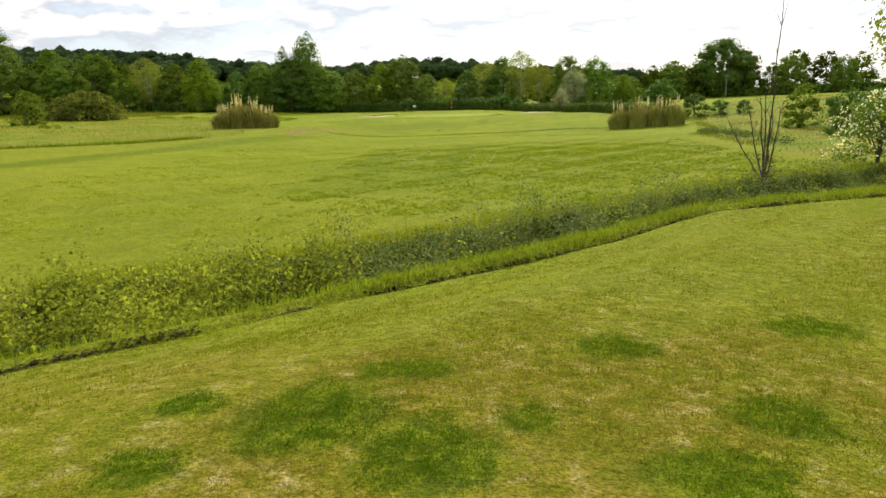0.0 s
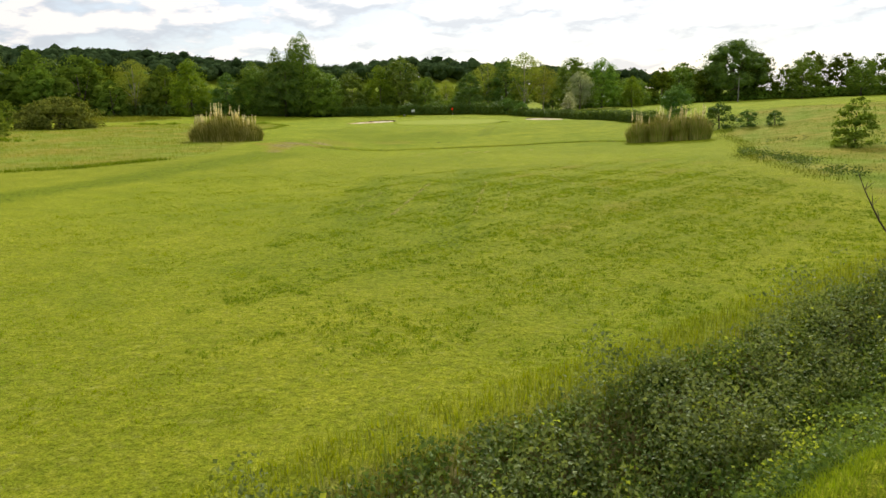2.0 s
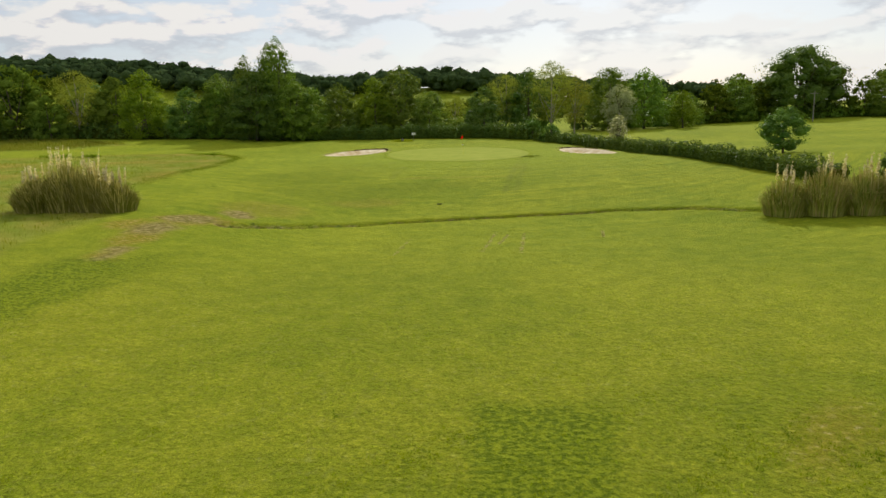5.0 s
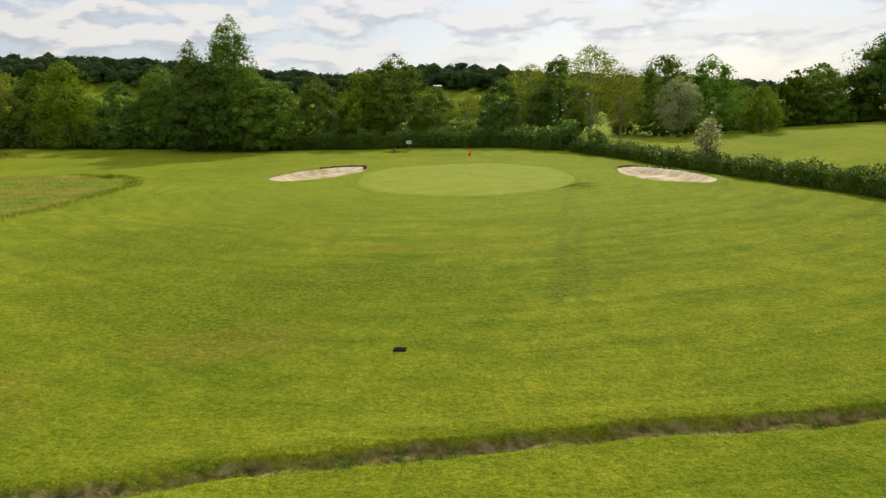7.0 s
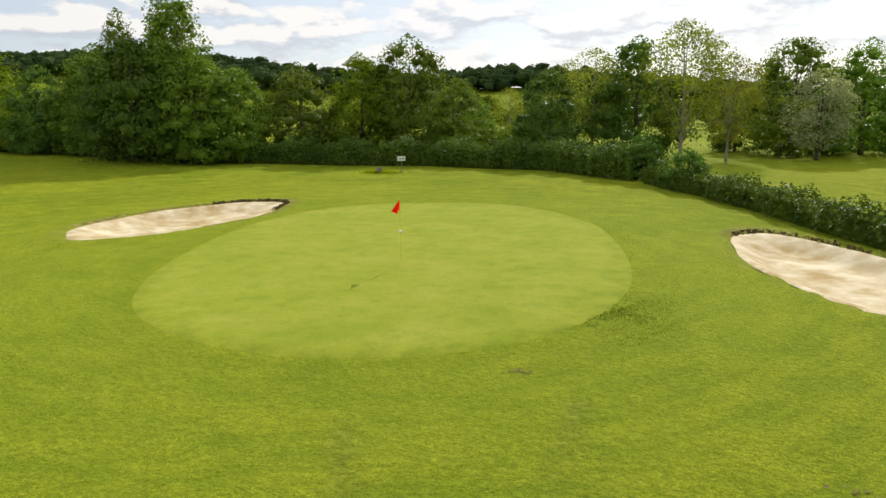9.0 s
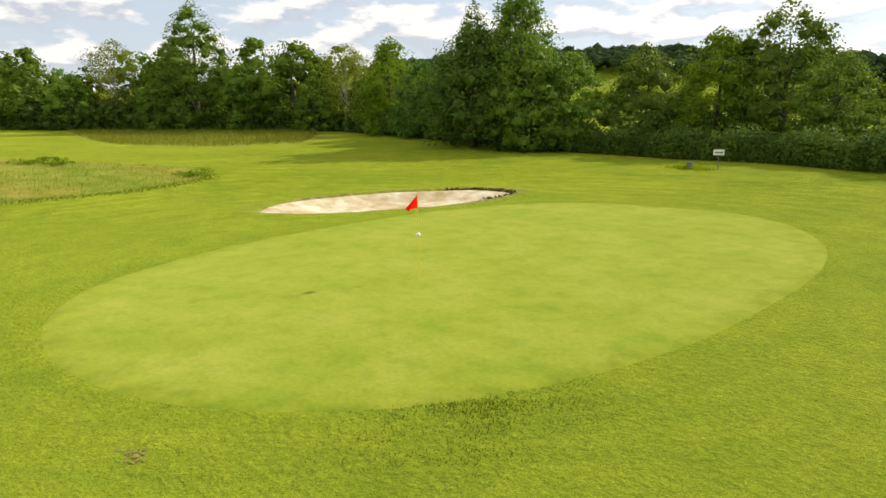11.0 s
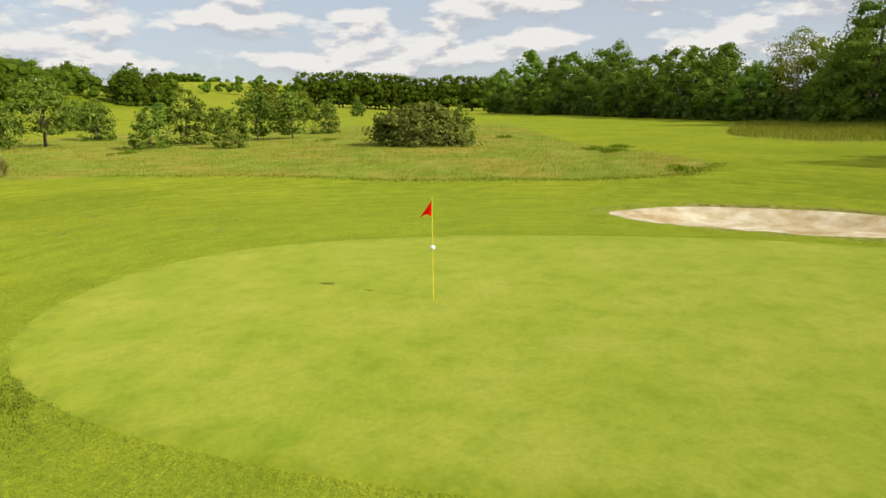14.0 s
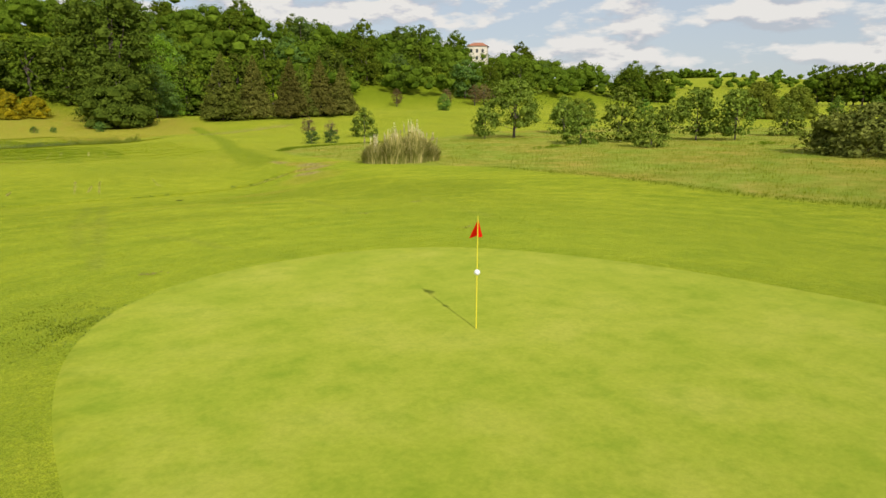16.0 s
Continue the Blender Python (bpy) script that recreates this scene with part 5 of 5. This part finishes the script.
def in_area(poly, n, bias=None):
    p = np.array(poly, float)
    out = []
    while len(out) < n:
        q = np.column_stack([_r.uniform(p[:, 0].min(), p[:, 0].max(), n), _r.uniform(p[:, 1].min(), p[:, 1].max(), n)])
        keep = inside(poly, q[:, 0], q[:, 1], 0.4) > 0.5
        if bias is not None:
            keep &= _r.uniform(0, 1, n) < bias(q)
        out += q[keep].tolist()
    return np.array(out[:n])


near = lambda q: np.clip(1.4 - np.hypot(q[:, 0] + 15, q[:, 1] - 85) / 70, 0.06, 1)
patch = lambda q: np.clip(0.55 + 0.6 * wobble(q[:, 0], q[:, 1], 0.35, 3), 0.1, 1)
grass("long_rough_grass", "tall seeding summer grass of the rough", in_area(ROUGH_LEFT, 38000, lambda q: near(q) * np.clip(0.6 + 0.6 * wobble(q[:, 0], q[:, 1], 0.5, 8), 0.15, 1)), 0.24, 0.010, HAY_BLADE, 1.0)
grass("green_rough_grass", "greener tufts in the rough", in_area(ROUGH_LEFT, 15000, lambda q: near(q) * patch(q)), 0.24, 0.016, GRASS_BLADE, 0.9)
grass("long_rough_grass", "tall seeding summer grass along the far trees", in_area(ROUGH_FAR, 24000, lambda q: np.clip(1.5 - np.hypot(q[:, 0] + 55, q[:, 1] - 122) / 50, 0.03, 1)), 0.6, 0.022, HAY_BLADE, 0.5)
grass("green_rough_grass", "tall greener grass along the far trees", in_area(ROUGH_FAR, 5000, lambda q: np.clip(1.5 - np.hypot(q[:, 0] + 55, q[:, 1] - 122) / 50, 0.03, 1)), 0.55, 0.024, LEAF_EDGE, 0.5)
grass("long_rough_grass", "tall summer grass of the rough beyond the ditch", in_area(ROUGH_RIGHT, 8000, lambda q: np.clip(0.3 + 0.9 * wobble(q[:, 0], q[:, 1], 0.3, 6), 0.03, 1)), 0.20, 0.012, HAY_BLADE, 0.9)
grass("green_rough_grass", "greener tufts in the rough beyond the ditch", in_area(ROUGH_RIGHT, 24000, lambda q: np.clip(0.5 + 0.7 * wobble(q[:, 0], q[:, 1], 0.4, 2), 0.06, 1)), 0.17, 0.014, LEAF_EDGE, 1.0)


def rim(line, n, spread):
    p = np.array(line, float)
    k = _r.integers(0, len(p) - 1, n)
    t = _r.uniform(0, 1, n)[:, None]
    return p[k] + (p[k + 1] - p[k]) * t + _r.normal(size=(n, 2)) * spread


grass("rough_edge_grass", "dark green fringe where the mown grass meets the rough", rim(ROUGH_LEFT[:6], 3600, 0.4), 0.15, 0.016, LEAF_EDGE, 0.5)
grass("rough_edge_grass", "dark green fringe where the mown grass meets the rough", rim(ROUGH_LEFT[12:16], 3600, 0.3), 0.26, 0.016, LEAF_EDGE, 0.5)
grass("rough_edge_grass", "fringe of the rough beyond the ditch", rim(ROUGH_RIGHT[:6], 3200, 0.45), 0.16, 0.014, LEAF_EDGE, 0.5)


def lawn(name, label, n, x0, x1, y0, y1, length, width, leaf, keep=None):
    q = np.column_stack([_r.uniform(x0, x1, n), _r.uniform(y0, y1, n)])
    q = q[np.abs(line_distance(EDGE, q[:, 0], q[:, 1])) > 0.15]
    n = len(q)
    d = line_distance(DITCH, q[:, 0], q[:, 1])
    ok = (np.abs(d) > 1.6) & (np.abs(line_distance(DRAIN, q[:, 0], q[:, 1])) > 0.7) & (reach(q[:, 0], q[:, 1], GREEN, 0.012, 2.4) > 1.01)
    for b in (BUNKER_L, BUNKER_R):
        ok &= reach(q[:, 0], q[:, 1], b) > 1.04
    ok &= _r.uniform(0, 1, n) < np.clip(0.5 + 0.7 * wobble(q[:, 0], q[:, 1], 1.9, 5) + 0.4 * wobble(q[:, 0], q[:, 1], 5.1, 2), 0.08, 1)
    grass(name, label, q[ok], length, width, leaf, 0.9, 1, 0.4)


lawn("tee_grass", "short tufted tee grass", 120000, -3, 10, 1.2, 12, 0.030, 0.005, GRASS_BLADE)
lawn("fairway_grass", "short coarse fairway tufts", 90000, -12, 16, 10, 52, 0.055, 0.010, GRASS_BLADE)
lawn("fairway_grass", "short coarse fairway tufts", 60000, -13, 16, 52, 96, 0.05, 0.011, GRASS_BLADE)
lawn("fringe_grass", "short tufts round the putting green", 40000, -6, 16, 88, 118, 0.04, 0.008, GRASS_BLADE)



def tufts(name, label, n, per, x0, x1, y0, y1, length, width, spread, leaf, cut=0.0):
    """Clumps of short blades standing a little over the mown turf, in patches."""
    c = np.column_stack([_r.uniform(x0, x1, 4 * n), _r.uniform(y0, y1, 4 * n)])
    c = c[wobble(c[:, 0], c[:, 1], 1.1, 7) + 0.7 * wobble(c[:, 0], c[:, 1], 3.7, 3) + 0.4 * _r.normal(size=4 * n) > cut - 0.5 * sm(-2, 6, c[:, 0]) * (y0 > 10) + 1.2 * sm(0.7, 1.0, (c[:, 1] - y0) / (y1 - y0))][:n]
    c = c[np.abs(line_distance(DITCH, c[:, 0], c[:, 1])) > 2.2]
    grass(name, label, np.repeat(c, per, 0) + _r.normal(size=(per * len(c), 2)) * spread, length, width, leaf, 1.1, 1, 0.4)


tufts("fairway_tufts", "coarse bright tufts in the fairway", 11000, 8, -11, 13, 12.5, 46, 0.055, 0.011, 0.04, GRASS_BLADE, 0.25)
tufts("fairway_weeds", "dark broad-leaved weeds and coarse clumps in the fairway", 9000, 8, -3, 15, 15, 43, 0.060, 0.012, 0.040, LEAF_EDGE, 0.30)
tufts("tee_tufts", "lush tufts in the worn tee", 3600, 10, -1, 8, 1.3, 6.5, 0.026, 0.005, 0.022, GRASS_BLADE, 0.2)
LEAF_LUSH = leaf_material("lush_blade", (0.060, 0.140, 0.006), (0.185, 0.300, 0.014), 0.35)


def blot(n):
    """Places scattered over a ragged round patch of radius about 1."""
    q, d = _r.uniform(0, 2 * math.pi, n), np.sqrt(_r.uniform(0, 1, n))
    d = d * (1 + 0.22 * np.sin(3 * q + n) + 0.15 * np.sin(5 * q)) + 0.06 * _r.normal(size=n)
    return np.column_stack([d * np.cos(q), d * np.sin(q)])


lush_ = [np.array((cx, cy)) + blot(int(26000 * rx * ry)) * np.array([rx, ry]) for cx, cy, rx, ry in LUSH]
grass("lush_patches", "lush dark green clover patches in the worn tee", np.concatenate(lush_), 0.028, 0.006, LEAF_LUSH, 1.1, 1, 0.4)
TEE_BLADE = leaf_material("tee_blade", (0.105, 0.135, 0.008), (0.290, 0.315, 0.030), 0.35)
tufts("tee_tufts", "olive green tussocks of the tee", 9000, 7, -2, 9, 2.5, 11.5, 0.034, 0.006, 0.028, TEE_BLADE, -0.2)
STRAW_BLADE = leaf_material("straw_blade", (0.20, 0.175, 0.020), (0.40, 0.330, 0.075), 0.35)
tufts("dry_tufts", "dry straw-coloured tufts on the worn tee", 3600, 9, 0.6, 6.4, 1.3, 4.8, 0.024, 0.004, 0.024, STRAW_BLADE, -0.3)
edge_ = np.array([6.2, 98.6]) + _r.normal(size=(4500, 2)) * np.array([0.6, 1.0])
edge_ = edge_[(reach(edge_[:, 0], edge_[:, 1], GREEN, 0.012, 2.4) > 0.985) & (wobble(edge_[:, 0], edge_[:, 1], 3.1, 5) + 0.5 * _r.normal(size=4500) > 0.1)]
grass("green_edge_weeds", "darker uncut grass beside the putting green", edge_, 0.05, 0.010, LEAF_EDGE, 1.0, 1, 0.4)
weed_ = np.array([5.4, 98.9]) + _r.normal(size=(2600, 2)) * np.array([0.7, 0.9])
grass("green_weeds", "dark weedy patch at the edge of the putting green", weed_[wobble(weed_[:, 0], weed_[:, 1], 6.0, 2) > -0.1], 0.045, 0.010, LEAF_WEED, 1.1, 1, 0.4)

# ---- small things ----
WHITE_PAINT = plain_material("white_painted_board", (0.74, 0.74, 0.72), (0.82, 0.82, 0.80), 9, 0.55, 0.1)
GREY_POST = plain_material("weathered_post", (0.16, 0.15, 0.13), (0.30, 0.28, 0.25), 14, 0.85, 0.5)
DARK_IRON = plain_material("dark_iron", (0.008, 0.008, 0.007), (0.025, 0.024, 0.02), 18, 0.95, 0.4, 0.0)
LIP_EARTH = plain_material("lip_earth", (0.07, 0.055, 0.025), (0.20, 0.15, 0.07), 10, 0.95, 0.5)
# Soil kept dark to carry the shadow in the tee's cut edge.
SHADED_SOIL = plain_material("shaded_soil", (0.035, 0.028, 0.015), (0.10, 0.08, 0.045), 14, 0.95, 0.6)
ROOF_TILE = plain_material("roof_tile", (0.30, 0.12, 0.07), (0.45, 0.21, 0.13), 3, 0.85, 0.6)
PLASTER = plain_material("pale_plaster", (0.62, 0.55, 0.44), (0.74, 0.67, 0.56), 1.2, 0.9, 0.3)
GLASS_DARK = plain_material("window_glass", (0.02, 0.025, 0.03), (0.04, 0.045, 0.05), 3, 0.1, 0)


def block(size, at=(0, 0, 0), bevel=0.0):
    bm = bmesh.new()
    bmesh.ops.create_cube(bm, size=1)
    bmesh.ops.scale(bm, vec=size, verts=bm.verts)
    bmesh.ops.translate(bm, vec=at, verts=bm.verts)
    if bevel:
        bmesh.ops.bevel(bm, geom=bm.edges[:], offset=bevel, segments=2, affect="EDGES")
    return bm


def bm_part(name, bm, material, parent, label=""):
    me = bpy.data.meshes.new(name)
    bm.to_mesh(me)
    bm.free()
    me.materials.append(material)
    return part(name, me, parent, label)


def notice(x, y):
    t = thing("notice_board", "small white sign on a thin post near the hedge", "sign", at=(x, y, ground_at(x, y)))
    t.rotation_euler = (0, 0, radians(30))
    bm_part("post", block((0.05, 0.05, 1.1), (0, 0, 0.5), 0.008), GREY_POST, t)
    bm_part("board", block((0.62, 0.03, 0.34), (0, -0.04, 1.05), 0.008), WHITE_PAINT, t, "white board")
    bm_part("writing_bar", block((0.44, 0.006, 0.05), (0.02, -0.058, 1.03), 0.0), DARK_IRON, t, "dark unreadable lettering")


notice(-8.3, 132.6)


def stump(x, y):
    t = thing("grey_marker_block", "low weathered grey block with grass grown round it", "marker", at=(x, y, ground_at(x, y)))
    bm_part("block", block((0.35, 0.3, 0.5), (0, 0, 0.2), 0.05), GREY_POST, t)


stump(-9.9, 132.2)
_q = np.random.default_rng(4)
grass("uncut_tuft", "uncut grass round the marker block", np.array([-9.9, 132.2]) + _q.normal(size=(900, 2)) * np.array([0.8, 0.35]), 0.34, 0.014, GRASS_BLADE, 0.5)


def drain_cover(x, y):
    z = ground_at(x, y)
    t = thing("drain_cover", "small dark iron drain grate sunk in the fairway", "drain", at=(x, y, z))
    bm_part("frame", block((0.32, 0.24, 0.04), (0, 0, 0.0), 0.01), DARK_IRON, t)
    for i in range(5):
        bm_part("bar", block((0.025, 0.2, 0.02), (-0.11 + 0.055 * i, 0, 0.028), 0.004), DARK_IRON, t)


drain_cover(-0.9, 72.75)


def clods(name, label, places, size, seed, material):
    """Loose turf and earth lumps lying in rows."""
    rng = np.random.default_rng(seed)
    v, f = cards(rng, np.column_stack([places, land(places[:, 0], places[:, 1]) + 0.015]), size * rng.uniform(0.4, 1.5, len(places)), np.tile([0, 0, 3.5], (len(places), 1)))
    tagged(new(name, mesh_from(name, v, f, material)), label, "turf clods", kind="stuff")


DRY_TURF = plain_material("dry_turf", (0.16, 0.12, 0.04), (0.34, 0.27, 0.10), 20, 0.95, 0.4)
PALE_THATCH = plain_material("dry_thatch", (0.34, 0.30, 0.07), (0.60, 0.52, 0.18), 20, 0.95, 0.4)
rows_ = []
for x0, x1, y0, y1, n in ((-0.35, 0.45, 27, 35.8, 1300), (-1.75, -0.95, 27.5, 37.5, 420), (2.35, 2.9, 27, 36, 620), (3.25, 4.15, 26.5, 37.5, 560), (6.6, 5.75, 34.5, 40.2, 380), (7.35, 7.45, 31, 34, 160), (0.95, 1.2, 27, 32, 120), (1.7, 2.35, 58.5, 64.3, 460), (2.4, 2.9, 60.5, 63.5, 330), (3.2, 3.7, 58, 63.8, 420), (7.1, 7.35, 61.8, 63.8, 200), (-1.85, -1.6, 58, 62.6, 220)):
    n = n if y0 < 50 else 2 * n
    a = _q.uniform(0, 1, n)
    gap = np.sin(23 * a + 5 * x0) + 0.7 * np.sin(57 * a + y0) > -0.5
    rows_.append(np.column_stack([x0 + (x1 - x0) * a + _q.normal(size=n) * 0.045, y0 + (y1 - y0) * a])[gap])
clods("turf_rows", "rows of pale dry clippings left on the fairway", np.concatenate(rows_), 0.036, 3, PALE_THATCH)
n = 420
a = _q.uniform(0, 1, n) * (len(DRAIN) - 1)
k = a.astype(int)
line_pts = DRAIN[k] + (DRAIN[k + 1] - DRAIN[k]) * (a - k)[:, None] + _q.normal(size=(n, 2)) * np.array([0.2, 0.13])
clods("drain_clods", "broken earth clods along the shallow drain cut", line_pts, 0.06, 4, LIP_EARTH)
spots_ = np.concatenate([np.array(c) + _q.normal(size=(26, 2)) * np.array([0.16, 0.09]) for c in ((4.12, 94.85), (8.44, 91.45), (-4.76, 88.43), (-8.27, 86.47), (-6.37, 93.37))])
clods("turf_scrapes", "scraped bare spots and divots in the fringe", spots_, 0.06, 5, DRY_TURF)
grass("drain_grass", "tufts hanging over the drain cut", np.repeat(line_pts, 8, 0) + _q.normal(size=(8 * n, 2)) * np.array([0.4, 0.13]) - np.array([0, 0.36]), 0.09, 0.010, GRASS_BLADE, 0.8)
grass("drain_grass", "short grass along the upper lip of the drain cut", np.repeat(line_pts, 8, 0) + _q.normal(size=(8 * n, 2)) * np.array([0.4, 0.07]) + np.array([0, 0.30]), 0.07, 0.010, GRASS_BLADE, 0.9)
weed_spots = line_pts[_q.uniform(0, 1, n) < 0.07] - np.array([0, 0.20])
v, f = leafy(_q, np.repeat(weed_spots, 4, 0) + _q.normal(size=(4 * len(weed_spots), 2)) * 0.09, _q.uniform(0.06, 0.16, 4 * len(weed_spots)), 12, 0.06, 0.0, 0.05)
tagged(new("drain_weeds", mesh_from("drain_weeds", v, f, LEAF_WEED)), "dark broad-leaved weeds growing along the drain cut", "weeds", kind="stuff")


def villa(x, y, turn):
    z = ground_at(x, y)
    t = thing("villa", "pale plastered villa with a red tiled roof among hill trees", "house", at=(x, y, z))
    t.rotation_euler = (0, 0, radians(turn))
    bm_part("wall", block((9, 8, 10), (0, 0, 5)), PLASTER, t)
    v = [(-5, -4.5, 10), (5, -4.5, 10), (5, 4.5, 10), (-5, 4.5, 10), (-2, 0, 11.8), (2, 0, 11.8)]
    part("roof", mesh_from("roof", v, [(0, 1, 5, 4), (1, 2, 5), (2, 3, 4, 5), (3, 0, 4), (3, 2, 1, 0)], ROOF_TILE), t, "red tiled hipped roof")
    for i in (-2.6, 0, 2.6):
        for k in (4.6, 7.8):
            w = bm_part("window", block((1.0, 0.08, 1.6), (i, -4.05, k)), GLASS_DARK, t)


villa(-181, -159, 140)


def pole_line():
    t = thing("utility_pole", "wooden utility pole with thin wires at the field edge", "pole", at=(56.5, 150, ground_at(56.5, 150)))
    v, f = tube([(0, 0, -0.3), (0, 0, 2.4), (0, 0, 5.0)], [0.10, 0.09, 0.07], 8)
    part("post", mesh_from("post", v, f, GREY_POST, True), t)
    bm_part("crossarm", block((1.4, 0.1, 0.12), (0, 0, 4.6), 0.02), GREY_POST, t)
    for o in (-0.6, 0.6):
        pts = [(o + 60 * a, -12 * a, 4.7 - 0.8 * math.sin(math.pi * a)) for a in np.linspace(0, 1, 13)]
        v, f = tube(pts, [0.025] * 13, 5)
        part("wire", mesh_from("wire", v, f, DARK_IRON, True), t)


pole_line()




def bunker_lip(label, outline, q0, q1, n, seed):
    """Bare earth and overhanging grass along the high side of a bunker."""
    rng = np.random.default_rng(seed)
    cx, cy, rx, ry, turn = outline
    c, s = math.cos(radians(turn)), math.sin(radians(turn))
    q = np.radians(rng.uniform(q0, q1, n))
    e = rng.uniform(0.96, 1.03, n) * (1 + 0.07 * (np.sin(2 * q + cx) * 0.6 + np.sin(3 * q + cy) * 0.5 + 0.3 * np.sin(7 * q)))
    u, w = rx * e * np.cos(q), ry * e * np.sin(q)
    xy = np.column_stack([cx + u * c - w * s, cy + u * s + w * c])
    z = land(xy[:, 0], xy[:, 1], False) + rng.uniform(-0.08, 0.12, n)
    side = np.column_stack([cx - xy[:, 0], cy - xy[:, 1], np.zeros(n)])
    side /= np.linalg.norm(side, axis=1)[:, None]
    v, f = cards(rng, np.column_stack([xy, z]), rng.uniform(0.06, 0.17, n), side * 1.5)
    tagged(new("bunker_lip", mesh_from("bunker_lip", v, f, LIP_EARTH)), label, "bunker edge", kind="stuff")


bunker_lip("eroded dark earth lip of the sand bunker", BUNKER_L, 34, 132, 800, 1)
bunker_lip("thin earth edge of the sand bunker", BUNKER_R, 20, 110, 220, 2)

# Soil flakes in the crack; the lip grass's shadow is in their dark colour.
crack = along(EDGE, _r, 5000, -4, 17, -0.10, 0.09)
clods("mowing_edge", "bare brown soil along the cut edge of the tee, coloured dark for its shadow", crack[wobble(crack[:, 0], crack[:, 1], 0.8, 2) + 0.6 * wobble(crack[:, 0], crack[:, 1], 3.1, 5) > -0.5], 0.05, 9, SHADED_SOIL)

collar = []
while len(collar) < 9000:
    q = np.column_stack([_r.uniform(-10, 9, 60000), _r.uniform(93, 120, 60000)])
    e = reach(q[:, 0], q[:, 1], GREEN, 0.012, 2.4)
    collar += q[(e > 0.985 + 0.022 * wobble(q[:, 0], q[:, 1], 2.3, 4)) & (e < 1.04)].tolist()
inner = np.column_stack([_r.uniform(-10, 9, 120000), _r.uniform(93, 120, 120000)])
e = reach(inner[:, 0], inner[:, 1], GREEN, 0.012, 2.4)
inner = inner[(e < 1) & (_r.uniform(0, 1, len(e)) < 0.9 * sm(0.93, 1.0, e + 0.02 * wobble(inner[:, 0], inner[:, 1], 1.7, 3)) ** 2)]
grass("collar_grass", "thin longer blades at the rim of the putting green", inner, 0.022, 0.008, GRASS_BLADE, 1.1, 1, 0.4)
grass("collar_grass", "slightly longer grass collar round the putting green", np.array(collar[:9000]), 0.028, 0.009, GRASS_BLADE, 0.9, 1, 0.4)

clump_ = np.concatenate([np.array(c) + _q.normal(size=(18, 2)) * np.array([0.8, 0.4]) for c in ((-42.9, 102.2), (-40.4, 103.6), (-29.0, 108.2), (-59.4, 91.2), (-44.7, 104), (-53.8, 73.3), (-36.5, 62.5))])
v, f = leafy(_q, clump_, _q.uniform(0.12, 0.36, len(clump_)), 24, 0.10, 0.0, 0.12)
tagged(new("rough_weeds", mesh_from("rough_weeds", v, f, LEAF_EDGE)), "dark green weed clumps standing in the long grass", "weeds", kind="stuff")
clump_ = np.concatenate([np.array(c) + _q.normal(size=(k, 2)) * np.array([0.5, 0.7]) for c, k in (((19.4, 48.4), 16), ((18.6, 44.4), 22), ((18.9, 42.6), 20), ((18.7, 40.9), 16), ((18.3, 37.4), 14), ((18.5, 35.8), 14), ((25.1, 55.9), 8))])
v, f = leafy(_q, clump_, _q.uniform(0.10, 0.40, len(clump_)), 26, 0.075, 0.0, 0.16)
tagged(new("rough_weeds", mesh_from("rough_weeds", v, f, LEAF_DARK)), "dark leafy weed clumps along the edge of the rough", "weeds", kind="stuff")
